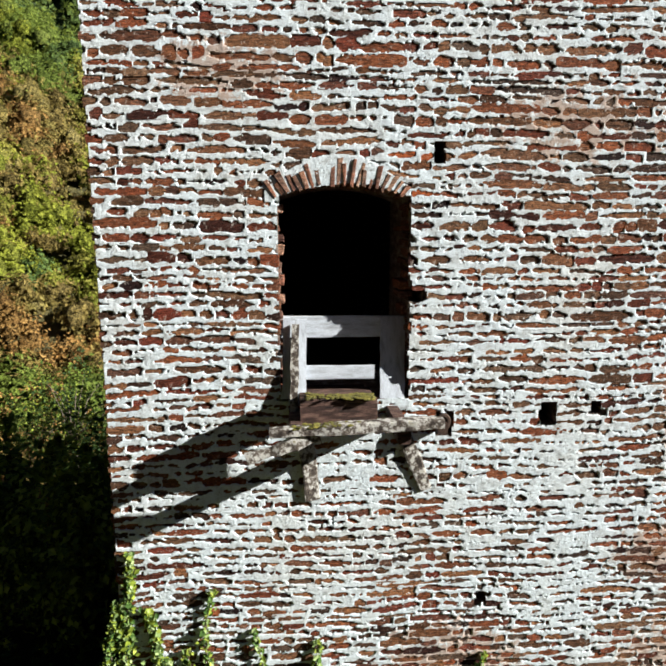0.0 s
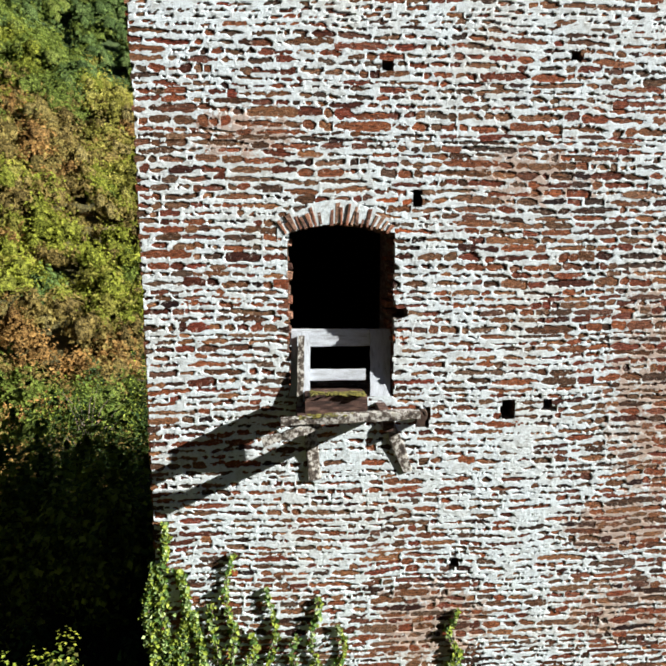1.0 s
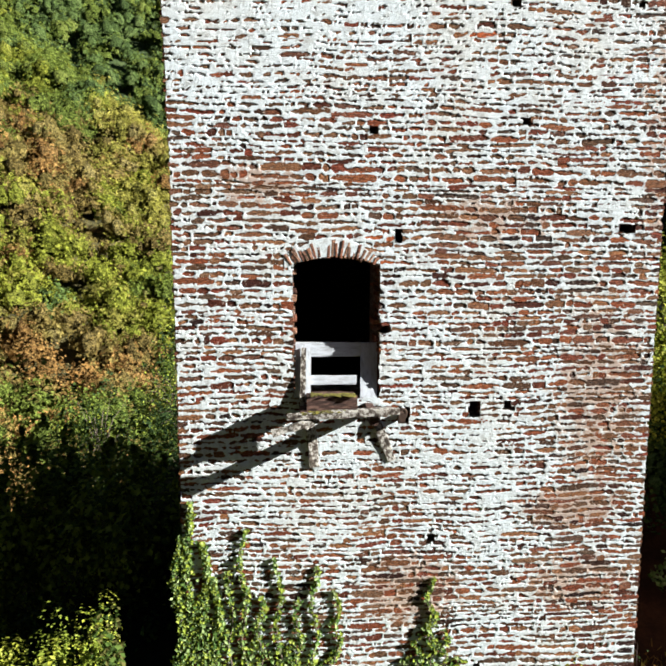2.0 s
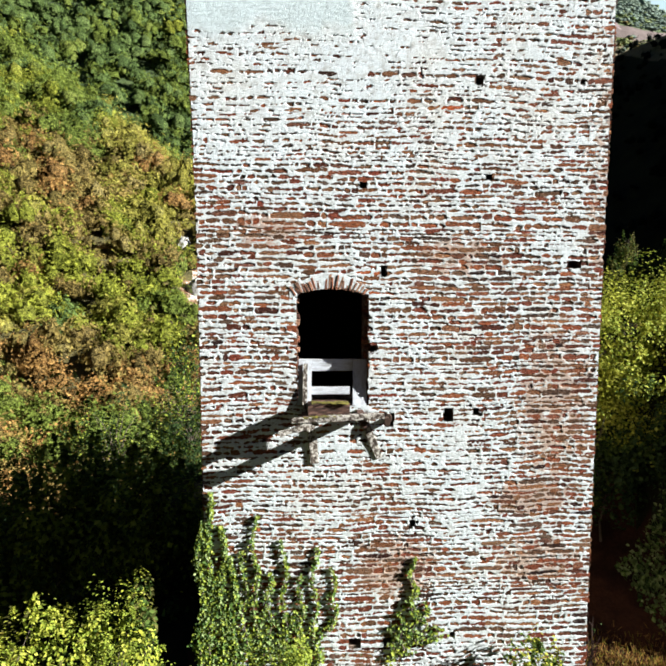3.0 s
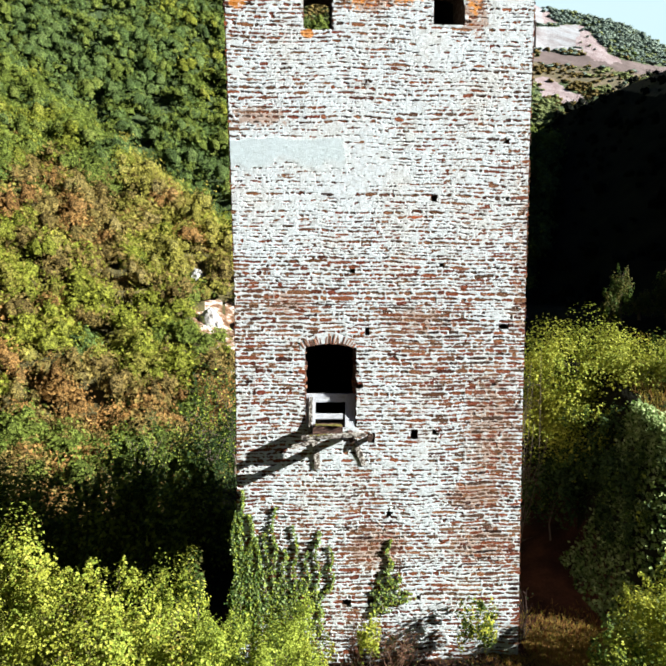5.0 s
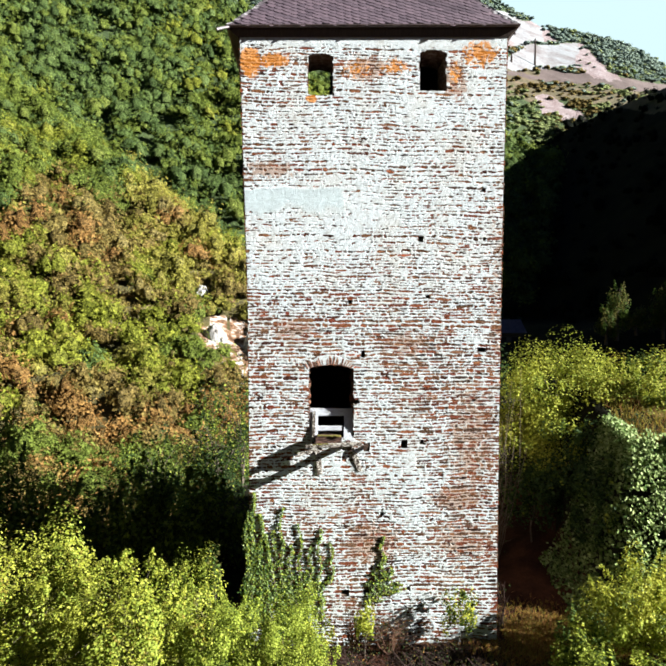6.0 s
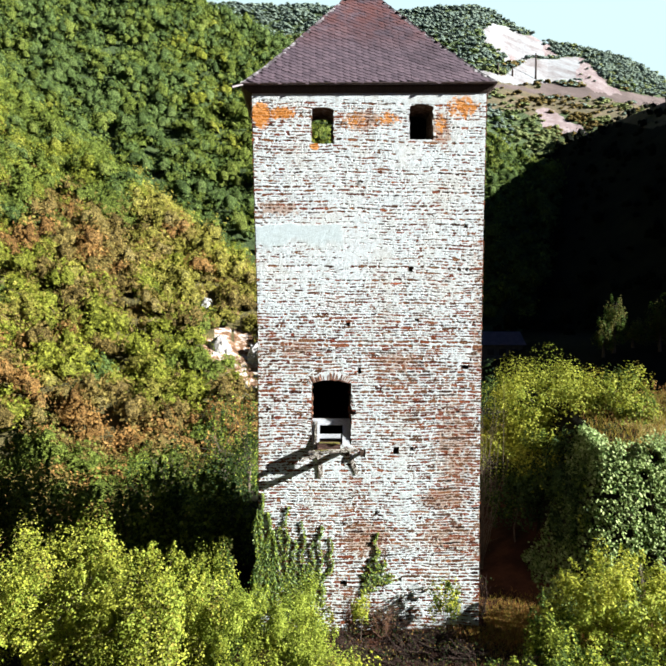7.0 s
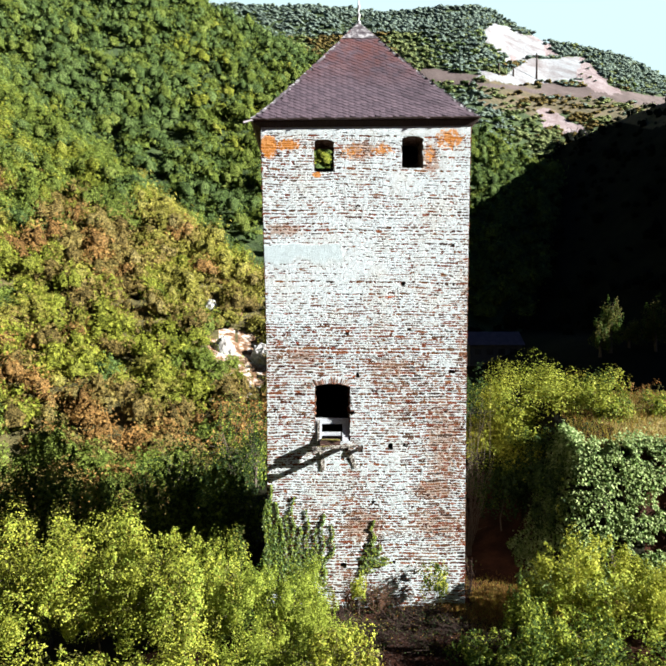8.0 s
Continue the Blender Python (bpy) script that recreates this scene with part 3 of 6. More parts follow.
def lime(x, z):
    """How thickly the lime lies on the stones (metres above the usual)."""
    t = 0.008 * fractal(x, z, 0.6, 4, 1) + 0.001
    t = t + 0.002 * sm((z - 9.0) / 2.5) + 0.003 * sm((z - 11) / 3) * sm((x + 1) / 2)
    t = t + 0.0022 * sm((z - 2.6) / 0.6) * sm((5.2 - z) / 0.8) * sm((2.0 - x) / 0.8)
    t = t + 0.03 * plastered(x, z) + 0.012 * blob(x, z, 2.75, 8.15, 0.4, 0.5) + 0.008 * blob(x, z, 0.4, 11.6, 1.6, 0.35)
    t = t + 0.008 * blob(x, z, -1.3, 3.6, 0.3, 1.4) + 0.008 * blob(x, z, 1.1, 3.6, 0.3, 1.2) + 0.004 * blob(x, z, 1.6, 1.0, 1.6, 0.7)
    t = t + 0.012 * blob(x, z, 1.1, 14.4, 0.5, 0.5) + 0.02 * sm((z - 16.0) / 0.15)
    for cx, cz, rx, rz, k in ((2.7, 5.4, 0.75, 1.7, 0.020), (-0.1, 2.5, 0.75, 0.5, 0.024), (2.6, 2.5, 0.9, 0.4, 0.018), (-2.3, 8.45, 0.7, 0.35, 0.018),
                              (0.9, 8.0, 1.1, 0.55, 0.014), (-2.8, 12.75, 1.1, 0.3, 0.018), (1.9, 7.0, 0.9, 0.6, 0.012), (2.3, 3.7, 0.8, 0.3, 0.020),
                              (-1.8, 8.2, 2.4, 0.3, 0.010), (0.2, 13.6, 0.9, 0.25, 0.014), (-3.2, 7.0, 0.7, 1.0, 0.010), (3.4, 8.0, 0.25, 7.0, 0.010),
                              (-3.35, 15.6, 0.35, 0.35, 0.04), (-2.8, 15.65, 0.5, 0.15, 0.03), (2.9, 15.95, 0.45, 0.3, 0.04), (0.0, 15.5, 1.0, 0.3, 0.02), (2.2, 15.4, 0.3, 0.5, 0.02)):
        t = t - 0.7 * k * blob(x, z, cx, cz, rx, rz)
    return t


def sag(x, z):
    """The courses of the rubble wander up and down."""
    return 0.045 * lattice_noise(x, z * 0.4, 0.5, 21) + 0.03 * lattice_noise(x, z * 0.7, 1.6, 22)


courses, cz_ = [], BOTTOM
while cz_ < TOP:
    h_ = random.choice([0.062, 0.072, 0.08, 0.088, 0.095, 0.1, 0.11, 0.125])
    cuts_, cx_ = [], -4.0 - random.random() * 0.4
    while cx_ < 4.0:
        cuts_.append(cx_)
        cx_ += min(0.66, 0.10 + random.expovariate(6.2))
    cuts_.append(cx_)
    # for each stone: gaps at its ends, its middle and half height in the course, how blunt its ends are, tilt and bow
    shape_ = []
    for k_ in range(len(cuts_)):
        t_ = random.choice([0.5, 0.62, 0.7, 0.78, 0.84, 0.9]) * h_ / 2
        shape_.append((random.choice([0.0, 0.002, 0.006, 0.016]), random.choice([0.0, 0.002, 0.006, 0.016]), h_ / 2 + random.uniform(-0.6, 0.6) * (h_ / 2 - t_), t_,
                       random.choice([1.7, 2.2, 3.0, 4.5, 7.0, 12.0]), random.uniform(-0.012, 0.012), random.uniform(-0.008, 0.008)))
    courses.append((cz_, h_, np.array(cuts_), np.array(shape_)))
    cz_ += h_
course_z = np.array([c[0] for c in courses] + [cz_])


def inside(x, w, left, right, shape):
    """How deep the points x, w (w from the course's foot) lie inside a stone, in metres: lens-like, thinning to its ends."""
    a, b = left + shape[..., 0], right - shape[..., 1]
    u = np.clip((x - (a + b) / 2) / ((b - a) / 2), -1.3, 1.3)
    thick = shape[..., 3] * np.clip(1 - np.abs(u) ** shape[..., 4], 0, 1) ** 0.55
    mid = shape[..., 2] + shape[..., 5] * u + shape[..., 6] * (1 - u * u)
    return np.minimum(thick - np.abs(w - mid), np.minimum(x - a, b - x) + 0.015)


def stone_mesh(x0, x1, z0, h, y, shape):
    """One rubble stone in its own place: a lens-shaped uneven front, running back into the wall."""
    mx, hw = (x0 + x1) / 2, (x1 - x0) / 2
    ring = []
    for k in range(12):
        a = math.pi * (k + 0.5) / 6
        u = math.copysign(abs(math.cos(a)) ** 0.55, math.cos(a))
        t = shape[3] * (1 - abs(u) ** (shape[4] + 1.5)) ** 0.4 + 0.014
        w = shape[2] + shape[5] * u + shape[6] * (1 - u * u) + t * math.copysign(1, math.sin(a)) * random.uniform(0.88, 1.08)
        ring.append((mx + (hw + 0.014) * u + random.uniform(-0.006, 0.006), z0 + w))
    tilt, lean = random.uniform(-0.02, 0.02), random.uniform(-0.06, 0.06)
    mz = z0 + h / 2
    face = [(mx + (px - mx) * 0.97, y + tilt * (px - mx) + lean * (pz - mz) + random.uniform(-0.002, 0.002), mz + (pz - mz) * 0.92) for px, pz in ring]
    deep = [(px, y + 0.06, pz) for px, pz in ring]
    return face + deep


STONE_FACES = [(0, 1, 2, 3), (0, 3, 4, 11), (11, 4, 5, 10), (10, 5, 6, 9), (9, 6, 7, 8)] + [(i, 12 + i, 12 + (i + 1) % 12, (i + 1) % 12) for i in range(12)]


def gather_stones():
    out = []
    for z0, h, cuts, shapes in courses:
        for k in range(len(cuts) - 1):
            sh = shapes[k]
            x0, x1 = cuts[k] + sh[0], cuts[k + 1] - sh[1]
            foot = z0 - float(sag((x0 + x1) / 2, z0 + h / 2))
            a, b = foot + sh[2] - sh[3], foot + sh[2] + sh[3]
            zc = (a + b) / 2
            x0, x1 = max(x0, float(left_edge(zc)) + random.uniform(0.0, 0.012)), min(x1, float(right_edge(zc)) - random.uniform(0.0, 0.012))
            if x1 - x0 < 0.05 or a < BOTTOM or b > TOP - 0.02:
                continue
            runs = [(x0, x1)]
            for o, rise in [(DOOR, DOOR_RISE + 0.03), (WIN_L, WIN_RISE), (WIN_R, WIN_RISE)] + [(q, 0) for q in HOLES]:
                if b > o[2] + 0.01 and a < o[3] + rise - 0.01:
                    runs = [r for p, q in runs for r in ((p, min(q, o[0] + random.uniform(-0.02, 0.012))), (max(p, o[1] - random.uniform(-0.02, 0.012)), q))]
            for p, q in runs:
                if q - p < 0.06:
                    continue
                xm = (p + q) / 2
                if ((xm + 0.52) / 0.15) ** 2 + ((zc - 6.43) / 0.10) ** 2 < 1:
                    continue
                if abs(xm + 1.28) < 0.66 and 7.3 < zc < 7.69 - 0.75 * (xm + 1.28) ** 2:       # room for the relieving arch
                    continue
                orange = (-0.62 < xm < -0.28 and 7.30 < zc < 7.44) or (0.55 < xm < 1.0 and 10.4 < zc < 10.5) or (-0.75 < xm < -0.4 and 7.66 < zc < 7.74)
                y = -random.uniform(-0.009, 0.001) - (0.006 if orange else 0)
                out.append((p, q, foot, h, y, sh, orange))
    return out


tower = empty("stone_tower")
tagged(tower, "square rubble-stone castle tower with patchy white lime mortar and slate roof", "tower")


def build_front_core():
    """The thickness of the front wall, pierced by door, windows and putlog holes."""
    def layer(bm, y0, y1, openings):
        xs = sorted({-4.0, 4.0} | {v for o in openings for v in (o[0], o[1])})
        zs = sorted({BOTTOM, TOP} | {v for o in openings for v in (o[2], o[3])})
        def solid(i, j):
            if not (0 <= i < len(xs) - 1 and 0 <= j < len(zs) - 1):
                return False
            xm, zm = (xs[i] + xs[i + 1]) / 2, (zs[j] + zs[j + 1]) / 2
            return not any(o[0] < xm < o[1] and o[2] < zm < o[3] for o in openings)
        def px(x, z):
            return float(left_edge(z)) + 0.02 if x == -4.0 else float(right_edge(z)) - 0.02 if x == 4.0 else x
        def quad(pts):
            bm.faces.new([bm.verts.new((px(x, z), y, z)) for x, y, z in pts])
        for i in range(len(xs) - 1):
            for j in range(len(zs) - 1):
                if not solid(i, j):
                    continue
                a, b, c, d = xs[i], xs[i + 1], zs[j], zs[j + 1]
                quad(((a, y0, c), (b, y0, c), (b, y0, d), (a, y0, d)))
                quad(((b, y1, c), (a, y1, c), (a, y1, d), (b, y1, d)))
                if not solid(i - 1, j):
                    quad(((a, y1, c), (a, y0, c), (a, y0, d), (a, y1, d)))
                if not solid(i + 1, j):
                    quad(((b, y0, c), (b, y1, c), (b, y1, d), (b, y0, d)))
                if not solid(i, j - 1):
                    quad(((a, y1, c), (b, y1, c), (b, y0, c), (a, y0, c)))
                if not solid(i, j + 1):
                    quad(((a, y0, d), (b, y0, d), (b, y1, d), (a, y1, d)))
    bm = bmesh.new()
    through_all = [(o[0], o[1], o[2], o[3] + r) for o, r in ((DOOR, DOOR_RISE), (WIN_L, WIN_RISE), (WIN_R, WIN_RISE))]
    layer(bm, 0.03, 0.45, through_all + HOLES + [(-0.6, -0.47, 6.36, 6.5)])
    layer(bm, 0.45, 1.25, through_all)
    # spandrels under the flat heads, following the arches
    for o, rise in ((DOOR, DOOR_RISE), (WIN_L, WIN_RISE), (WIN_R, WIN_RISE)):
        for i in range(10):
            xa, xb = o[0] + (o[1] - o[0]) * i / 10, o[0] + (o[1] - o[0]) * (i + 1) / 10
            za, zb = float(arch_top(xa, o, rise)), float(arch_top(xb, o, rise))
            v = [bm.verts.new(p) for p in ((xa, 0.03, za), (xb, 0.03, zb), (xb, 1.25, zb), (xa, 1.25, za), (xa, 0.03, o[3] + rise + 0.002), (xb, 0.03, o[3] + rise + 0.002))]
            bm.faces.new((v[3], v[2], v[1], v[0]))
            bm.faces.new((v[0], v[1], v[5], v[4]))
    me = bpy.data.meshes.new("front_wall")
    bm.to_mesh(me)
    bm.free()
    me.materials.append(M_CORE)
    return put(new("front_wall", me), tower)


front_wall = build_front_core()


def build_mortar(low, high, step, rise):
    """The lime skin: flush in the joints with crumbled edges, dipping over the stones, so that they show through it unevenly."""
    nx, nz = int(7.1 / step), int((high - low) / rise)
    u = np.linspace(0, 1, nx + 1)
    z = np.linspace(low, high, nz + 1)
    U, Z = np.meshgrid(u, z, indexing="ij")
    X = left_edge(Z) + (right_edge(Z) - left_edge(Z)) * U
    rim = np.minimum(U, 1 - U) == 0
    W = Z + sag(X, Z)
    row = np.clip(np.searchsorted(course_z, W, side="right") - 1, 0, len(courses) - 1)
    D = np.zeros_like(X)
    for k, (z0, h, cuts, shapes) in enumerate(courses):
        sel = row == k
        if not sel.any():
            continue
        xs, ws = X[sel], W[sel]
        i = np.clip(np.searchsorted(cuts, xs, side="right") - 1, 0, len(cuts) - 2)
        D[sel] = inside(xs, ws - z0, cuts[i], cuts[i + 1], shapes[i])
    rag = lattice_noise(X, Z * 1.6, 7, 34) + lattice_noise(X, Z * 1.4, 19, 31) + 1.35 * lattice_noise(X, Z * 1.2, 37, 33)
    thick = lime(X, Z)
    thick = np.where(thick < 0, 0.4 * thick, thick)
    most = D + np.minimum(0.011 * rag, 0.011) - 0.001
    D = D - 1.3 * thick - 0.004 - 0.011 * sm((Z - 8.6) / 1.6) - 0.006 * sm((13.2 - Z) / 0.5) * sm((Z - 10.3) / 0.8) * sm((0.8 - X) / 2) + 0.0125 * rag
    D = np.minimum(D, most)
    # the joints of the relieving arch are filled
    D[(np.abs(X + 1.28) < 0.68) & (Z > 7.3) & (Z < 7.72 - 0.7 * (X + 1.28) ** 2)] = -0.01
    bare = sm((D + 0.001) / 0.007)
    T = 0.0035 + 0.25 * np.minimum(thick, 0.02) + 0.0016 * lattice_noise(X, Z, 6, 35) + 0.0016 * lattice_noise(X, Z * 1.6, 21, 36) + 0.0012 * lattice_noise(X, Z, 50, 37)
    T = T * (1 - bare) - 0.013 * bare
    Y = -T
    Y[rim] = 0.1
    verts = np.stack([X, Y, Z], -1).reshape(-1, 3)
    i, j = np.meshgrid(np.arange(nx), np.arange(nz), indexing="ij")
    m = nz + 1
    f = np.stack([i * m + j, (i + 1) * m + j, (i + 1) * m + j + 1, i * m + j + 1], -1).reshape(-1, 4)
    c = verts[f].mean(1)
    ragged = 0.02 * lattice_noise(c[:, 0], c[:, 2], 9, 41)
    keep = ~open_at(c[:, 0] + ragged, c[:, 2] + ragged * 0.6)
    # nothing is laid behind the stones where it cannot be seen
    keep &= bare.reshape(-1)[f].min(1) < 0.999
    me = sheet("mortar", verts, f[keep], [M_MORTAR])
    # marks crumbled edges that the mortar colour darkens like shaded crevices
    worn = me.attributes.new("worn", "FLOAT", "POINT")
    worn.data.foreach_set("value", np.clip(0.5 + D / 0.034, 0, 1).astype(np.float32).ravel())
    skin = me.attributes.new("plaster", "FLOAT", "POINT")
    skin.data.foreach_set("value", (0.85 * plastered(X, Z)).astype(np.float32).ravel())
    tagged(put(new("mortar", me), front_wall), "white lime mortar smeared unevenly over the stones", kind="stuff")


for span_ in ((BOTTOM, 3.2, 0.026, 0.016), (3.2, 9.6, 0.0185, 0.011), (9.6, TOP, 0.03, 0.017)):
    build_mortar(*span_)


def build_arch():
    """The shallow relieving arch of upright slates over the door."""
    k = 21
    for i in range(k):
        x = -1.88 + 1.2 * (i + 0.5) / k
        t = (x + 1.28) / 0.6
        a = 0.62 * t + random.uniform(-0.14, 0.14)
        z = 7.445 - 0.11 * t * t + random.uniform(-0.015, 0.012)
        w0, w1 = random.uniform(0.014, 0.022), random.uniform(0.016, 0.032)
        ln = 0.22 - 0.07 * t * t + random.uniform(-0.07, 0.03)
        y = -0.008 - random.uniform(0.0, 0.012)
        bm = bmesh.new()
        ux, uz = math.sin(a), math.cos(a)
        pts = [(x - w0 * uz, z + w0 * ux), (x + w0 * uz, z - w0 * ux), (x + ln * ux + w1 * uz, z + ln * uz - w1 * ux), (x + ln * ux - w1 * uz, z + ln * uz + w1 * ux)]
        pts = [(p + random.uniform(-0.006, 0.006), q + random.uniform(-0.01, 0.01)) for p, q in pts]
        lo = [bm.verts.new((x, y + random.uniform(0, 0.012), z)) for x, z in pts]
        hi = [bm.verts.new((x, 0.35, z)) for x, z in pts]
        bm.faces.new(lo)
        for q in range(4):
            bm.faces.new((lo[q], hi[q], hi[(q + 1) % 4], lo[(q + 1) % 4]))
        bmesh.ops.bevel(bm, geom=[e for e in bm.edges if all(v in lo for v in e.verts)], offset=0.006, segments=1, affect="EDGES")
        part("arch_stone", bm, M_ARCH, front_wall)


build_arch()


def build_jambs():
    """Uneven stones that line the reveals of the door."""
    for side, edge in ((1, DOOR[0]), (-1, DOOR[1])):
        z = DOOR[2] + 0.02
        while z < DOOR[3] - 0.05:
            h = random.uniform(0.06, 0.12)
            out = random.choice([0.005, 0.02, 0.035, 0.06, 0.085]) * (0.6 if side > 0 else 1.0)
            y0 = random.uniform(0.06, 0.16)
            bm = bmesh.new()
            box(bm, min(edge - 0.05 * side, edge + out * side), max(edge - 0.05 * side, edge + out * side), y0, y0 + random.uniform(0.25, 0.5), z, z + h - random.uniform(0.008, 0.03), 0.008, None, 0.012)
            part("jamb_stone", bm, M_ARCH, front_wall)
            z += h


build_jambs()

# floors, side and back walls, upper room
for e, t in ((left_edge, 1.0), (right_edge, -1.0)):
    bm = bmesh.new()
    for z0, z1 in zip(EDGE_Z[:-1], EDGE_Z[1:]):
        z0, z1 = max(z0, BOTTOM), min(z1, TOP)
        a0, a1 = float(e(z0)) + 0.012 * t, float(e(z1)) + 0.012 * t
        v = [bm.verts.new(p) for p in ((a0, 0.06, z0), (a0, DEPTH, z0), (a0 + t, DEPTH - 1, z0), (a0 + t, 1.24, z0), (a1, 0.06, z1), (a1, DEPTH, z1), (a1 + t, DEPTH - 1, z1), (a1 + t, 1.24, z1))]
        for q in ((0, 1, 5, 4), (1, 2, 6, 5), (2, 3, 7, 6), (3, 0, 4, 7)):
            bm.faces.new([v[i] for i in q])
    bmesh.ops.remove_doubles(bm, verts=bm.verts, dist=0.001)
    part("side_wall", bm, M_CORE, tower)
bm = bmesh.new()
box(bm, -3.5, 3.5, DEPTH - 1, DEPTH + 0.01, BOTTOM, 15.7)
box(bm, -3.5, -2.1, DEPTH - 1, DEPTH + 0.01, 15.7, TOP)
box(bm, -0.95, 3.5, DEPTH - 1, DEPTH + 0.01, 15.7, TOP)
part("back_wall", bm, M_CORE, tower)
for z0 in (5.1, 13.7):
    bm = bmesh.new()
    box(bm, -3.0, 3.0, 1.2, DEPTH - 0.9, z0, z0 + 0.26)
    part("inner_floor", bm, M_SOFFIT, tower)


# ---------------------------------------------------------------- roof
EAVE_Z, APEX = 16.60, Vector((-0.06, 3.5, 21.40))
LE, RE, FE, BE = -3.95, 3.82, -0.13, 7.22


def roof_corners():
    return [Vector((LE, FE, EAVE_Z - 0.07)), Vector((RE, FE, EAVE_Z + 0.09)), Vector((RE, BE, EAVE_Z + 0.09)), Vector((LE, BE, EAVE_Z - 0.07))]


bm = bmesh.new()
cs = roof_corners()


def roof_point(k, s, t):
    """On the roof face k, s along the eaves and t towards the apex; the eaves sweep out a little."""
    a, b = cs[k], cs[(k + 1) % 4]
    p = a.lerp(b, s).lerp(APEX, t)
    p.z -= 0.55 * t * (1 - t) * (1 - t) * 1.2
    return p


# gap in the back roof, placed so the camera sees hillside through the left window
def in_roof_gap(p):
    return p.y > 4.2 and -2.15 < p.x < -0.9 and p.z < 18.9


for k in range(4):
    for i in range(24):
        for j in range(14):
            q = [roof_point(k, (i + di) / 24, (j + dj) / 14) for di, dj in ((0, 0), (1, 0), (1, 1), (0, 1))]
            if k == 2 and in_roof_gap((q[0] + q[2]) / 2):
                continue
            v = [bm.verts.new(p) for p in q]
            bm.faces.new(v)
bmesh.ops.remove_doubles(bm, verts=bm.verts, dist=0.0005)
roof = part("roof", bm, M_SLATE_I, tower, "steep hipped roof of purple-grey slates")


def build_slates():
    """Slates laid in slanting rows; those of the front face are parts, the rest one mesh."""
    allv, allf = [], []
    shared = []
    for v in range(6):
        w, h = 0.128 * random.uniform(0.92, 1.1), 0.125 * random.uniform(0.92, 1.1)
        pts = [(-w, -h * 0.7), (-w * 0.5, -h), (w * 0.75, -h * 0.95), (w, -h * 0.5), (w * 0.9, h), (-w * 0.9, h)]
        top = [(x, y, 0.010 - 0.009 * (y / h) + random.uniform(-0.003, 0.003)) for x, y in pts]
        low = [(x, y, z - 0.012) for x, y, z in top]
        me = bpy.data.meshes.new("slate")
        me.from_pydata(top + low, [], [(0, 1, 2, 3, 4, 5)] + [(i, i + 6, (i + 1) % 6 + 6, (i + 1) % 6) for i in range(6)])
        me.materials.append(M_SLATE)
        shared.append(me)
    for k in range(4):
        a, b = cs[k], cs[(k + 1) % 4]
        along = (b - a).normalized()
        up = (APEX - (a + b) / 2)
        up = (up - along * up.dot(along)).normalized()
        width, height = (b - a).length, (APEX - (a + b) / 2).length
        pitch_u, pitch_v, lean = 0.212, 0.186, 0.72
        count = 0
        for r in range(-54, 54):
            for q in range(-12, 60):
                u = q * pitch_u + 0.05
                v = r * pitch_v - u * lean * (1 if k % 2 == 0 else -1) * 0.9
                if k % 2:
                    v = r * pitch_v + u * lean * 0.9 - 4
                if not (0.02 < v < height - 0.55):
                    continue
                t = v / height
                s = (u / width - t * 0.5) / max(1e-3, 1 - t)
                if not (0.012 < s < 0.988):
                    continue
                p, pu, pv = roof_point(k, s, t), roof_point(k, min(1, s + 0.02), t), roof_point(k, s, min(1, t + 0.02))
                if k == 2 and in_roof_gap(p):
                    continue
                ex = (pu - p).normalized()
                nz = ex.cross(pv - p).normalized()
                ey = nz.cross(ex)
                ang = -0.62 if k % 2 == 0 else 0.62
                e1, e2 = ex * math.cos(ang) + ey * math.sin(ang), ey * math.cos(ang) - ex * math.sin(ang)
                m = Matrix((e1, e2, nz)).transposed().to_4x4()
                m.translation = p + nz * (0.012 + random.uniform(0, 0.006))
                me = random.choice(shared)
                if k == 0 and count < 300:
                    ob = put(new("slate", me), roof)
                    ob.matrix_basis = m
                    count += 1
                else:
                    base = len(allv)
                    allv += [m @ vv.co for vv in me.vertices]
                    allf += [tuple(base + i for i in f.vertices) for f in me.polygons]
    me = bpy.data.meshes.new("slating")
    me.from_pydata(allv, [], allf)
    me.materials.append(M_SLATE_I)
    tagged(put(new("slating", me), roof), kind="stuff")


# hips, cap, gutter, soffit, finial
for k in range(4):
    bm = bmesh.new()
    for t in np.linspace(0.0, 0.84, 58):
        p = roof_point(k, 0, t) + Vector((random.uniform(-0.02, 0.02), random.uniform(-0.02, 0.02), 0.035))
        d = (roof_point(k, 0, t + 0.02) - roof_point(k, 0, t)).normalized()
        for side in (0, 1):
            o = (roof_point(k, 0.06, t) - roof_point(k, 0, t)).normalized() if side == 0 else (roof_point((k + 3) % 4, 0.94, t) - roof_point(k, 0, t)).normalized()
            w, h = random.uniform(0.08, 0.15), random.uniform(0.05, 0.075)
            v = [bm.verts.new(p + d * a + o * b + Vector((0, 0, c))) for a, b, c in ((-h, -0.01, 0.02), (h, -0.01, 0.0), (h * 0.8, w, -0.015), (-h, w * 0.9, 0.005), (-h, -0.01, 0.0), (-h, w * 0.9, -0.02))]
            bm.faces.new(v[:4])
            bm.faces.new((v[0], v[3], v[5], v[4]))
    part("hip", bm, M_CAP, roof, "pale speckled hip slates")
bm = bmesh.new()
base = [roof_point(k, 0, 0.825) + Vector((0, 0, 0.05)) for k in range(4)]
mid = [b_ + (b_ - Vector((APEX.x, APEX.y, b_.z))) * 0.06 for b_ in base]
tipv = bm.verts.new(APEX + Vector((0, 0, 0.09)))
r0 = [bm.verts.new(p - Vector((0, 0, 0.02))) for p in mid]
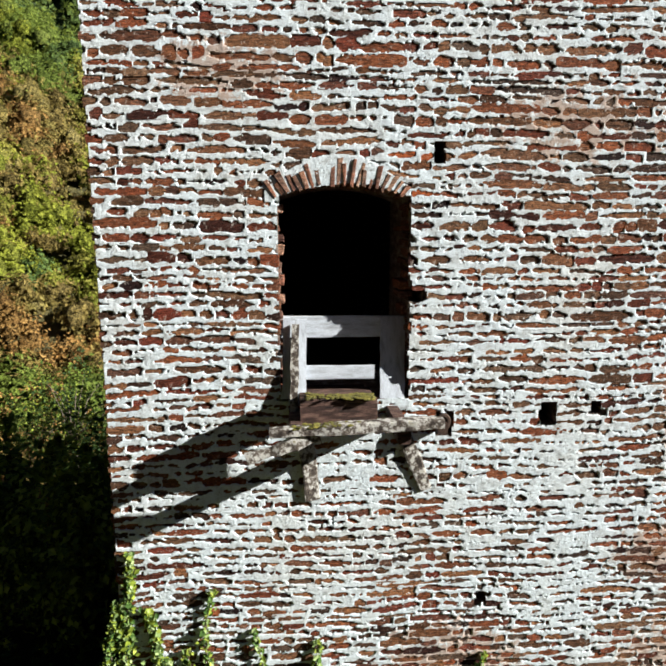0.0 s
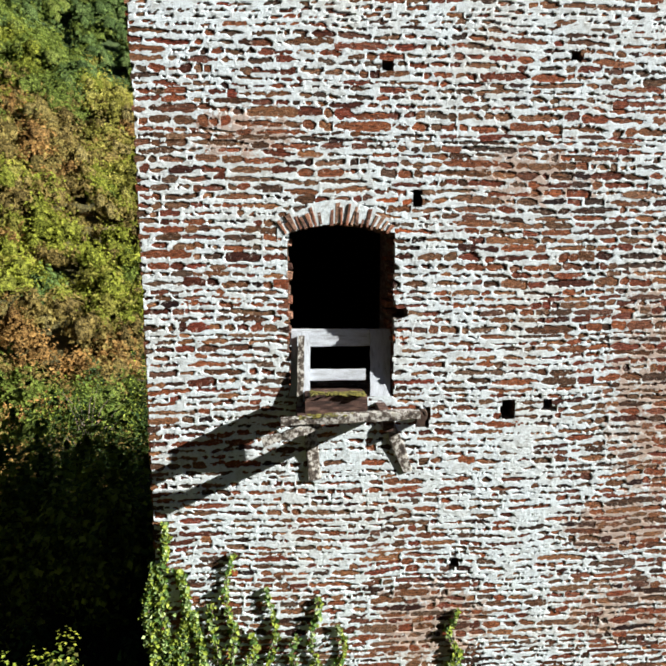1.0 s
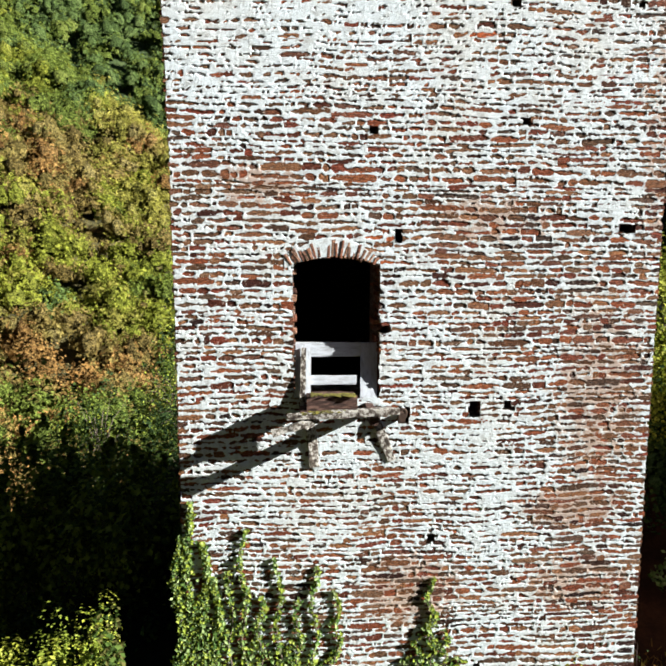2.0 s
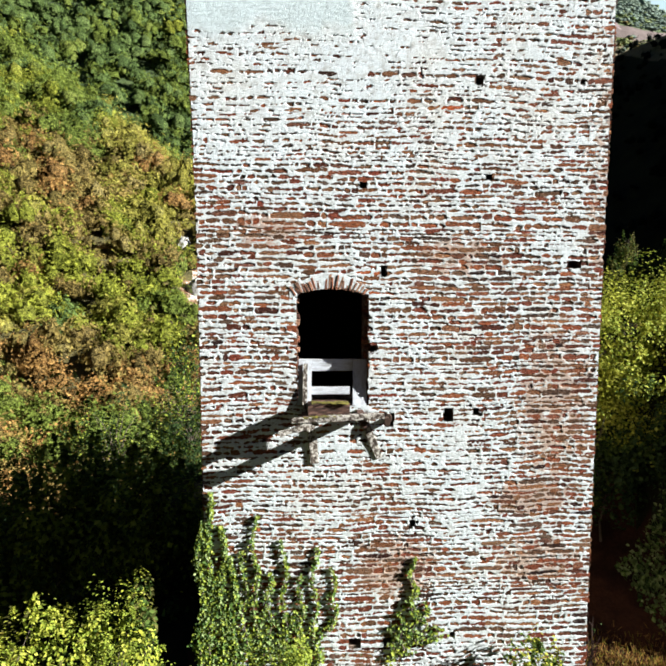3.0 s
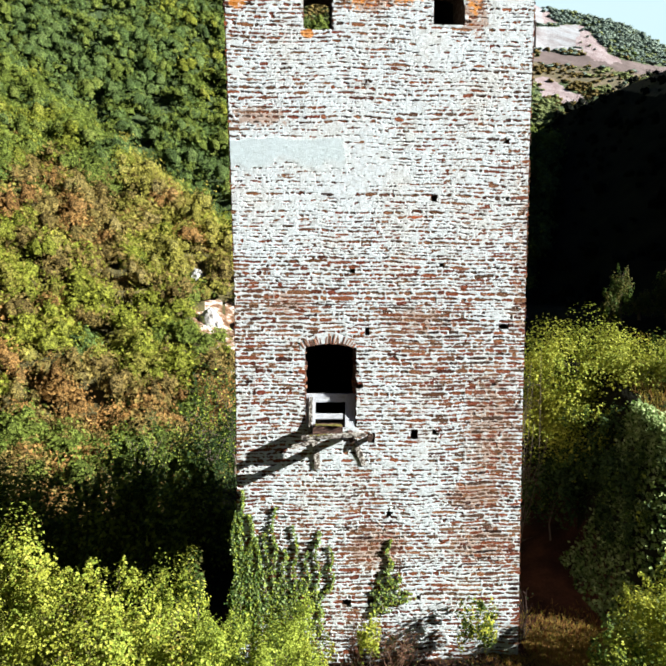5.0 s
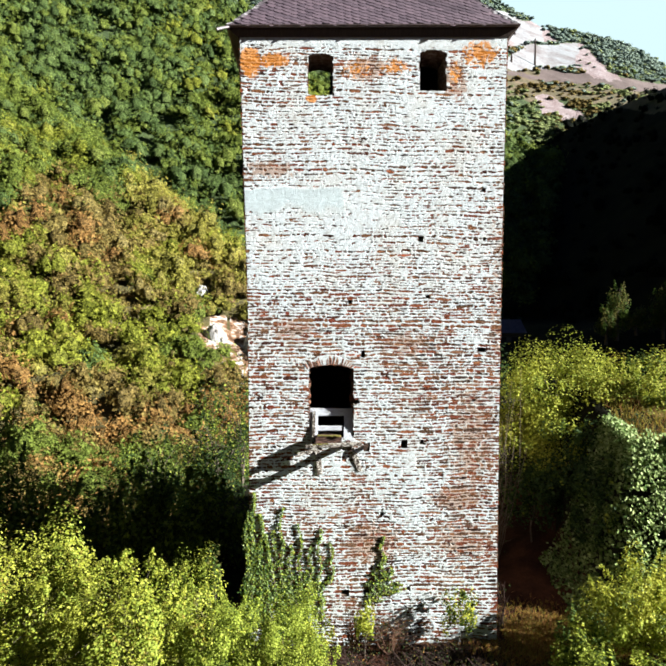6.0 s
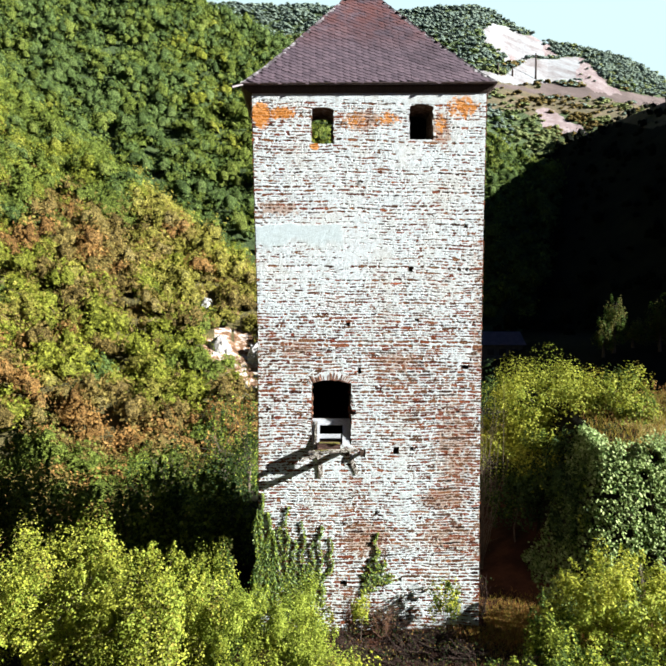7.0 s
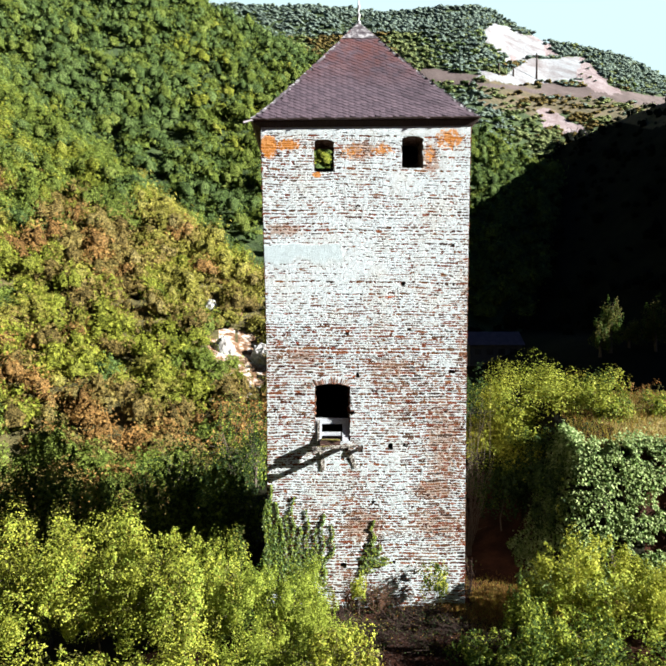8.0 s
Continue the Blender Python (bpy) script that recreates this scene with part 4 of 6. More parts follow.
for k in range(4):
    bm.faces.new((r0[k], r0[(k + 1) % 4], tipv))
part("roof_cap", bm, M_CAP, roof, "grey zinc cap on the roof's point")
bm = bmesh.new()
tube(bm, [APEX + Vector((0.015 * math.sin(i * 2.1), 0, z)) for i, z in enumerate((0.0, 0.1, 0.16, 0.26, 0.34, 0.48, 0.6, 0.7, 0.8, 1.05))], [0.085, 0.07, 0.045, 0.055, 0.07, 0.03, 0.035, 0.065, 0.03, 0.01], 10)
part("finial", bm, M_FINIAL, roof, "flaking white-painted finial on the roof's point")
for name, p0, p1 in (("gutter", cs[0], cs[1]), ("gutter", cs[1], cs[2]), ("gutter", cs[3], cs[0])):
    bm = bmesh.new()
    t = (p1 - p0).normalized()
    o = t.cross(Vector((0, 0, 1)))
    prof = [(math.cos(a) * 0.058 + 0.022, math.sin(a) * 0.058 - 0.015) for a in np.linspace(math.pi, 2 * math.pi, 9)]
    prof += [(x * 0.88 + 0.0036, z * 0.9) for x, z in reversed(prof)]
    ends = [[bm.verts.new(p + o * x + Vector((0, 0, z))) for x, z in prof] for p in (p0 - t * 0.06, p1 + t * 0.06)]
    for i in range(len(prof)):
        j = (i + 1) % len(prof)
        bm.faces.new((ends[0][i], ends[0][j], ends[1][j], ends[1][i]))
    bm.faces.new(ends[0]), bm.faces.new(ends[1][::-1])
    part(name, bm, M_GUTTER, roof, "dark half-round gutter along the eaves")
bm = bmesh.new()
tube(bm, [(LE + 0.02, FE - 0.02, EAVE_Z - 0.12), (LE - 0.12, FE - 0.1, EAVE_Z - 0.18), (LE - 0.3, FE - 0.2, EAVE_Z - 0.27)], [0.035, 0.035, 0.04], 8)
part("spout", bm, M_ZINC, roof, "pale metal water spout at the corner")
bm = bmesh.new()
w0, w1 = [(-3.72, -0.03), (3.63, -0.03), (3.63, 7.02), (-3.72, 7.02)], [(LE + 0.02, FE + 0.03), (RE - 0.02, FE + 0.03), (RE - 0.02, BE - 0.03), (LE + 0.02, BE - 0.03)]
inner = [bm.verts.new((x, y, TOP - 0.1 + 0.018 * x)) for x, y in w0]
outer = [bm.verts.new((x, y, EAVE_Z - 0.11 + 0.02 * x)) for x, y in w1]
upper = [bm.verts.new((x, y, EAVE_Z - 0.02 + 0.02 * x)) for x, y in w1]
for k in range(4):
    bm.faces.new((inner[k], inner[(k + 1) % 4], outer[(k + 1) % 4], outer[k]))
    bm.faces.new((outer[k], outer[(k + 1) % 4], upper[(k + 1) % 4], upper[k]))
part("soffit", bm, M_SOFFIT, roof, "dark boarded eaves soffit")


# ---------------------------------------------------------------- hoist platform and rail in the door
hoist = empty("hoist_platform", -1.2, 0, 5.3)
tagged(hoist, "decayed timber hoist platform with moss, jutting from the tower door", "platform")
bm = bmesh.new()
beam(bm, (-1.93, -0.70, 5.335), (-0.43, -0.73, 5.40), 0.12, 0.085, 0.18, 12)
part("outer_beam", bm, M_OLD, hoist, "lichen-grey splitting cross beam")
for x, xo in ((-1.72, -1.70), (-0.76, -0.76)):
    bm = bmesh.new()
    beam(bm, (x, 0.7, 5.27), (xo, -0.69, 5.27), 0.12, 0.15, 0.07, 8)
    part("joist", bm, M_BROWN, hoist)
bm = bmesh.new()
beam(bm, (-1.625, -0.012, 5.22), (-1.54, 0.005, 4.40), 0.055, 0.14, 0.12, 7)
part("strut", bm, M_OLD, hoist, "lichen-spotted slanting strut let into the wall")
bm = bmesh.new()
beam(bm, (-0.70, -0.012, 5.22), (-0.41, 0.005, 4.47), 0.055, 0.14, 0.12, 7)
part("strut", bm, M_OLD, hoist, "lichen-spotted slanting strut let into the wall")
for i in range(4):
    bm = bmesh.new()
    beam(bm, (-1.66, 0.65 - i * 0.31, 5.38 + 0.045 * i), (-0.98 + random.uniform(-0.03, 0.03), 0.65 - i * 0.31, 5.38 + 0.045 * i), 0.3, 0.045, 0.03, 5)
    part("floor_plank", bm, M_BROWN, hoist)
bm = bmesh.new()
beam(bm, (-1.66, -0.40, 5.37), (-0.96, -0.40, 5.38), 0.05, 0.30, 0.06, 8)
part("fascia_plank", bm, M_BROWN, hoist, "red-brown worn plank on edge")


def moss(p, q, wide, count, label):
    """Uneven cushions of moss between two points."""
    bm = bmesh.new()
    for _ in range(count):
        c = Vector(p).lerp(Vector(q), random.random() ** 0.8) + Vector((0, random.uniform(-wide, wide), random.uniform(-0.012, 0.006)))
        s = random.uniform(0.008, 0.028)
        g = bmesh.ops.create_icosphere(bm, subdivisions=1, radius=s)
        for v in g["verts"]:
            v.co = Vector((v.co.x * 1.4, v.co.y * 1.1, v.co.z * 0.45)) * random.uniform(0.75, 1.2) + c
    part("moss", bm, M_MOSS, hoist, label)


moss((-1.62, -0.36, 5.56), (-1.0, -0.38, 5.55), 0.09, 170, "cushion of yellow-green moss on the plank edge")
moss((-1.74, -0.71, 5.385), (-1.15, -0.72, 5.41), 0.05, 80, "thin moss along the beam")
bm = bmesh.new()
beam(bm, (-1.50, -0.72, 5.30), (-2.13, -0.74, 5.12), 0.05, 0.1, 0.25, 9)
part("broken_board", bm, M_OLD, hoist, "pale broken board hanging under the beam")

railing = empty("wooden_rail", -1.2, 0.1, 5.43)
tagged(railing, "silver-grey plank guard rail across the open tower door", "railing")


def plank(name, p, q, w, t, mat, rough=0.03, label=""):
    bm = bmesh.new()
    beam(bm, p, q, t, w, rough, 6)
    part(name, bm, mat, railing, label)


plank("top_board", (-1.835, 0.225, 6.105), (-0.65, 0.225, 6.095), 0.21, 0.035, M_WOOD)
plank("middle_board", (-1.62, 0.08, 5.675), (-0.925, 0.08, 5.67), 0.135, 0.03, M_WOOD)


def upright(name, x0, x1, y0, y1, z0, z1, w, t, mat=M_WOOD_V, label="", rough=0.02):
    bm = bmesh.new()
    r = 8
    rows = []
    for i in range(r + 1):
        k = i / r
        x, y, z = x0 + (x1 - x0) * k, y0 + (y1 - y0) * k, z0 + (z1 - z0) * k
        g = [random.uniform(-rough, rough) * w for _ in range(2)]
        rows.append([bm.verts.new((x + sx * w / 2 + (g[0] if sx < 0 else g[1]), y + sy * t / 2, z)) for sx, sy in ((-1, -1), (1, -1), (1, 1), (-1, 1))])
    for a, b in zip(rows, rows[1:]):
        for i in range(4):
            bm.faces.new((a[i], a[(i + 1) % 4], b[(i + 1) % 4], b[i]))
    bm.faces.new(rows[0][::-1]), bm.faces.new(rows[-1])
    part(name, bm, mat, railing, label)


upright("right_board", -0.755, -0.735, 0.02, 0.19, 5.42, 6.2, 0.24, 0.035)
upright("left_board", -1.65, -1.635, 0.0, 0.14, 5.42, 6.19, 0.11, 0.035)
upright("back_board", -1.79, -1.77, 0.1, 0.11, 5.40, 6.21, 0.07, 0.035)
upright("leaning_post", -1.72, -1.685, -0.08, 0.06, 5.29, 6.15, 0.075, 0.06, M_OLD, "cracked leaning post", 0.1)
upright("brace_board", -1.80, -1.715, 0.0, 0.07, 5.44, 6.0, 0.08, 0.03, M_WOOD_V, "", 0.05)

beam_end = empty("iron_bracket", -0.3, -0.1, 5.18)
tagged(beam_end, "rusty iron bracket with ring fixed to the wall", "bracket")
bm = bmesh.new()
beam(bm, (-0.28, 0.3, 5.16), (-0.29, -0.16, 5.15), 0.09, 0.12, 0.1, 4)
part("stub", bm, M_IRON, beam_end)
bm = bmesh.new()
tube(bm, [(-0.28 + 0.055 * math.cos(a), -0.14, 5.21 + 0.07 * math.sin(a)) for a in np.linspace(0, 2 * math.pi, 13)], [0.02] * 13, 5)
part("ring", bm, M_IRON, beam_end)


# ---------------------------------------------------------------- leaves
def leaves(P, N, size, r):
    """Folded leaf quads at points P facing N: vertices (n*4, 3)."""
    k = len(P)
    t = unit(np.cross(N, r.normal(size=(k, 3))))
    b = np.cross(N, t)
    s = (size * r.uniform(0.6, 1.35, k))[:, None]
    fold = N * s * 0.12
    v = np.stack([P - t * s * 0.5, P + b * s * 0.36 + fold, P + t * s * 0.5, P - b * s * 0.36 + fold], 1)
    return v.reshape(-1, 3)


def quads(count):
    return np.arange(count * 4, dtype=np.int32).reshape(-1, 4)


def crown_cloud(c, rad, count, r, clumps=0, spread=0.22, low=-0.55, up=0.35, shoot=1.0, rag=0.28, own=0.6, tags=False):
    """Points and normals of a crown: leaves in clumps spread unevenly over an ellipsoid with hollows in it; shoot draws the clumps out upwards."""
    clumps = clumps or max(8, count // 40)
    d = unit(r.normal(size=(clumps * 3, 3)))
    d = d[d[:, 2] > low][:clumps]
    lump = 1 + 0.28 * np.sin(d[:, 0] * 4.1 + c[0]) * np.sin(d[:, 1] * 3.7 + c[1]) + 0.18 * np.sin(d[:, 2] * 5 + c[0] * 2)
    hollow = np.sin(d[:, 0] * 6.5 + c[0] * 3) + np.sin(d[:, 1] * 5.5 + c[1] * 2) + np.sin(d[:, 2] * 7 + c[0] + c[1])
    lump = lump * np.where(hollow < -0.5, 0.5, 1.0)
    q = d * (lump * r.uniform(0.5, 1.0, len(d)) ** 0.5)[:, None]
    i = r.integers(0, len(d), count)
    size = r.uniform(0.5, 1.3, len(d))[i][:, None] * spread
    off = r.normal(size=(count, 3))
    off = off / np.maximum(np.linalg.norm(off, axis=1, keepdims=True), 0.3) * r.uniform(0.3, 1.0, (count, 1)) ** 0.5
    off[:, 2] *= shoot
    p = q[i] + off * size * 1.5
    n = unit(p * 0.6 + off * own + r.normal(size=(count, 3)) * rag + np.array([0, 0, up]))
    # a part of the leaves stands on young shoots that rise out of the crown
    k = int(count * 0.14)
    tips = d[d[:, 2] > -0.1]
    j = r.integers(0, len(tips), max(6, count // 240))
    root = tips[j] * r.uniform(0.8, 0.98, (len(j), 1))
    lean = unit(tips[j] * 0.7 + np.array([0, 0, 0.9]) + r.normal(size=(len(j), 3)) * 0.25)
    s = r.integers(0, len(j), k)
    t = r.random(k)
    long = r.uniform(0.04, 0.17, len(j))[s]
    p[:k] = root[s] + lean[s] * (t * long)[:, None] + r.normal(size=(k, 3)) * (0.028 * (1.15 - t))[:, None]
    n[:k] = unit(lean[s] * 0.2 + r.normal(size=(k, 3)) * 0.6 + np.array([0.2, -0.3, 0.5]))
    out = (np.asarray(c) + p * np.asarray(rad), n)
    return (*out, i) if tags else out


def foliage(name, P, N, size, mats, index, parent=None, label="", kind=""):
    me = sheet(name, leaves(P, N, size, rng), quads(len(P)), mats, index)
    ob = put(new(name, me), parent)
    if label or kind:
        tagged(ob, label, kind=kind)
    return ob


def limbs(bm, foot, c, rad, count, thick, r):
    """A tapered trunk from foot with limbs that end in the crown."""
    foot, c = Vector(foot), Vector(c)
    top = c + Vector((0, 0, rad[2] * 0.3))
    pts = [foot.lerp(top, t) + Vector((r.normal() * 0.06, r.normal() * 0.06, 0)) * (0 if t == 0 else 1) for t in (0, 0.25, 0.5, 0.75, 1)]
    tube(bm, pts, [thick * k for k in (1.25, 1, 0.8, 0.55, 0.25)], 7)
    for i in range(count):
        t = r.uniform(0.35, 0.9)
        a = foot.lerp(top, t)
        d = unit(r.normal(size=3) + np.array([0, 0, 0.4]))
        e = c + Vector(d * np.array(rad) * 0.85)
        m = a.lerp(e, 0.5) + Vector((0, 0, 0.12 * rad[2]))
        tube(bm, [a, m, e], [thick * 0.4, thick * 0.22, thick * 0.06], 5)


def shrub(name, c, rad, count, size, mats, weights, label, category="shrub", stems=8, thick=0.05, spread=0.15, group="", clumps=90, shoot=1.5):
    """A bush or tree: stems from the ground and a crown of leaves, about c with half-sizes rad."""
    gz = float(ground(c[0], c[1])) - 0.05
    ob = empty(name, c[0], c[1], gz)
    tagged(ob, label, category, group)
    bm = bmesh.new()
    limbs(bm, (c[0], c[1], gz), c, rad, stems, thick, rng)
    part("trunk", bm, M_BARK, ob)
    P, N, tag = crown_cloud(c, rad, int(count * 0.9), rng, clumps=clumps, spread=spread, shoot=shoot, rag=0.4, own=1.2, tags=True)
    keep = P[:, 2] > ground(P[:, 0], P[:, 1]) + 0.03
    keep &= ~((P[:, 0] > -3.7) & (P[:, 0] < 3.7) & (P[:, 1] > -0.05) & (P[:, 1] < 7.1))
    P, N, tag = P[keep], N[keep], tag[keep]
    pick = np.clip(rng.random(clumps + 1)[tag] * 0.7 + rng.random(len(P)) * 0.3, 0, 0.999)
    idx = np.searchsorted(np.cumsum(weights), pick).clip(0, len(mats) - 1)
    foliage("crown", P, N, size, mats, idx, ob)
    return ob


# bushes in front of the tower
YG = [L_OLIVE, L_LIME, L_FRESH, L_YELLOW]
for c, rad, count, w in (((-8.6, -2.0, 0.75), (2.9, 2.2, 2.25), 26000, [0.15, 0.42, 0.3, 0.13]),
                         ((-6.1, -2.3, 0.85), (1.9, 1.7, 2.3), 18000, [0.18, 0.38, 0.32, 0.12]),
                         ((-11.4, -0.6, 0.75), (2.4, 2.2, 2.25), 11000, [0.2, 0.45, 0.2, 0.15]),
                         ((-8.8, -5.4, -0.9), (2.8, 1.8, 1.7), 16000, [0.25, 0.37, 0.25, 0.13]),
                         ((-5.6, -5.2, -0.6), (1.9, 1.6, 1.6), 13000, [0.25, 0.35, 0.28, 0.12]), ((-1.4, -5.2, 0.0), (1.35, 1.1, 1.35), 9000, [0.3, 0.4, 0.15, 0.15]), ((-0.2, -6.2, -0.9), (1.2, 1.0, 1.2), 7000, [0.35, 0.35, 0.15, 0.15])):
    shrub("bush", c, rad, int(count * 1.45), 0.074, YG, w, "sunlit yellow-green bush with small autumn leaves", group="bushes before the tower", stems=12, thick=0.03, spread=0.11, clumps=150)
for c, rad, count in (((-3.7, -2.4, 0.6), (1.25, 1.2, 1.45), 12000), ((-2.5, -2.6, 0.2), (1.0, 1.2, 1.35), 10000), ((-3.3, -4.6, -0.3), (1.5, 1.3, 1.5), 12000), ((-4.9, -0.6, 0.6), (1.0, 0.9, 1.4), 7000), ((-2.2, -0.9, 0.4), (0.95, 0.6, 1.1), 6500), ((-1.5, -3.3, -0.1), (1.0, 1.0, 1.15), 7000)):
    shrub("bush", c, rad, int(count * 1.7), 0.052, [L_MID, L_FRESH, L_LIME], [0.16, 0.62, 0.22], "dense bright green bush at the tower's foot", group="green bushes", stems=8, thick=0.025)
shrub("tall_sprig", (-4.4, -0.7, 1.9), (0.25, 0.25, 0.75), 350, 0.09, [L_MID, L_OLIVE], [0.6, 0.4], "thin leafy sprig rising over the bushes", stems=3, thick=0.012)
for c, rad, count, w in (((7.1, -1.5, 0.6), (1.9, 1.5, 2.1), 15000, [0.04, 0.32, 0.64]), ((9.6, -2.6, 0.3), (2.2, 1.9, 1.9), 16000, [0.04, 0.32, 0.64]),
                         ((6.4, -4.2, -0.5), (2.0, 1.4, 1.7), 12000, [0.4, 0.4, 0.2]), ((9.2, -5.6, -0.8), (2.3, 1.6, 1.6), 13000, [0.04, 0.32, 0.64]),
                         ((4.6, -4.4, -0.4), (1.4, 1.2, 1.6), 9000, [0.45, 0.4, 0.15]), ((3.1, -3.7, -0.7), (1.2, 1.0, 1.15), 6000, [0.6, 0.3, 0.1]), ((5.0, -2.0, -0.1), (0.9, 0.8, 1.2), 5000, [0.5, 0.35, 0.15])):
    shrub("bush", c, rad, int(count * 1.4), 0.078, [L_MID, L_FRESH, L_LIME], w, "green and yellow bush on the slope beside the tower", group="bushes beside the tower", stems=10, thick=0.03, spread=0.12, clumps=130)
# trees behind, beside the bank
shrub("tree", (7.9, 7.0, 4.4), (2.9, 2.2, 2.5), 42000, 0.09, [L_MID, L_FRESH, L_LIME], [0.04, 0.32, 0.64], "broad-leaved tree with lit yellow-green crown and shaded underside", "tree", 16, 0.14, 0.19, clumps=240, shoot=1.0)
shrub("tree", (10.4, 6.2, 5.0), (1.7, 1.5, 1.9), 16000, 0.09, [L_MID, L_FRESH, L_LIME], [0.05, 0.45, 0.5], "smaller bright green tree beside the bank", "tree", 10, 0.09, 0.19, clumps=150, shoot=1.0)
shrub("tree", (11.6, 8.2, 5.6), (1.7, 1.5, 1.5), 6000, 0.12, [L_MID, L_LIME, L_YELLOW], [0.35, 0.4, 0.25], "low rounded tree on the grassy bank", "tree", 8, 0.07)
shrub("tree", (5.6, 10.0, 4.0), (1.5, 2.0, 2.9), 7000, 0.13, [L_DARK, L_MID], [0.5, 0.5], "dark green tree close behind the tower", "tree", 10, 0.1)
for c, rad, count in (((8.0, 4.9, 3.0), (1.7, 1.3, 1.7), 6500), ((6.4, 5.4, 2.2), (1.5, 1.2, 1.7), 5500), ((8.0, 2.9, 2.4), (0.9, 1.1, 1.7), 4500), ((9.2, 4.6, 4.0), (1.2, 1.0, 1.2), 4500), ((9.3, 7.6, 4.2), (1.6, 1.6, 2.0), 5000)):
    shrub("undergrowth", c, rad, count, 0.12, [L_DARK, L_MID, L_FRESH], [0.6, 0.3, 0.1], "dark undergrowth below the trees", group="undergrowth", stems=8, thick=0.03)
for c, rad, count in (((11.2, 5.6, 5.3), (1.4, 1.0, 1.2), 5000), ((13.6, 6.0, 5.3), (1.5, 1.0, 1.0), 4500)):
    shrub("bush", c, rad, count, 0.11, [L_MID, L_FRESH, L_LIME], [0.3, 0.4, 0.3], "green bush on the grassy bank", group="bushes on the bank", stems=8, thick=0.03)
shrub("rust_shrub", (14.2, 8.0, 5.6), (1.2, 1.0, 0.9), 2200, 0.1, [L_RUST, L_OLIVE, L_YELLOW], [0.5, 0.3, 0.2], "rusty autumn shrub on the bank", stems=6, thick=0.02)
# the ravine behind and left of the tower
for c, rad, count, w in (((-5.4, 17.0, 1.0), (2.2, 2.4, 3.8), 5000, [0.3, 0.4, 0.3]), ((-11.0, 21.0, -2.0), (2.8, 2.6, 3.6), 5000, [0.3, 0.35, 0.35]), ((-7.6, 23.0, -0.6), (2.2, 2.4, 3.8), 5000, [0.3, 0.4, 0.3])):
    shrub("ravine_tree", c, rad, count, 0.13, [L_MID, L_DARK, L_FRESH], w, "slender dim green tree in the ravine beside the tower", "tree", 26, 0.08, group="ravine trees")
for c, rad in (((-5.7, 6.0, 0.2), (1.4, 1.2, 3.2)), ((-7.8, 6.8, 0.2), (1.6, 1.3, 3.4)), ((-9.4, 6.0, -0.9), (1.5, 1.2, 3.0)), ((-10.8, 7.6, -1.0), (1.8, 1.5, 3.2)), ((-13.2, 8.2, -1.2), (1.9, 1.5, 3.1)), ((-14.5, 8.8, 0.7), (1.7, 1.4, 3.5)), ((-16.6, 9.0, -0.8), (2.0, 1.5, 3.2)), ((-18.6, 9.6, -1.0), (2.2, 1.5, 3.2))):
    shrub("shaded_tree", c, rad, 7500, 0.16, [L_MID, L_FRESH], [0.5, 0.5], "dark leafy tree standing in the tower's shadow", "tree", 12, 0.07, group="shaded trees", spread=0.2)
for c, rad in (((-6.2, 15.0, -1.2), (2.0, 1.6, 1.8)), ((-8.8, 18.5, -2.4), (2.4, 1.8, 2.0)), ((-6.6, 21.0, -1.6), (2.2, 1.8, 2.2))):
    shrub("undergrowth", c, rad, 5500, 0.13, [L_MID, L_DARK, L_OLIVE], [0.45, 0.35, 0.2], "dim green undergrowth on the ravine's edge", group="undergrowth on the ravine's edge", stems=8, thick=0.03)
for c, rad, count in (((-17.5, 19.0, -4.0), (2.6, 2.4, 2.4), 4500), ((-22.5, 24.0, -4.2), (3.0, 2.4, 2.2), 4500), ((-14.6, 26.0, -4.4), (2.4, 2.2, 2.6), 4000)):
    shrub("ravine_shrub", c, rad, int(count * 1.6), 0.095, [L_RUST, L_DARK, L_MID], [0.35, 0.25, 0.4], "rusty autumn shrub low in the ravine", "shrub", 16, 0.04, group="ravine shrubs")


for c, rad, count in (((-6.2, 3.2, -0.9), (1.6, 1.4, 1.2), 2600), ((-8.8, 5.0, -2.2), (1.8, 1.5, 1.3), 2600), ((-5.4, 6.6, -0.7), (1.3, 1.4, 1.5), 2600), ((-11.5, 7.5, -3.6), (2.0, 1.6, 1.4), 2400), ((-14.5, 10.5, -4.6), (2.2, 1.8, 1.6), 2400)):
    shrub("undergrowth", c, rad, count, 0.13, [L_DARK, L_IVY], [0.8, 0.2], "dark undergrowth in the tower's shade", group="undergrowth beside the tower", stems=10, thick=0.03)


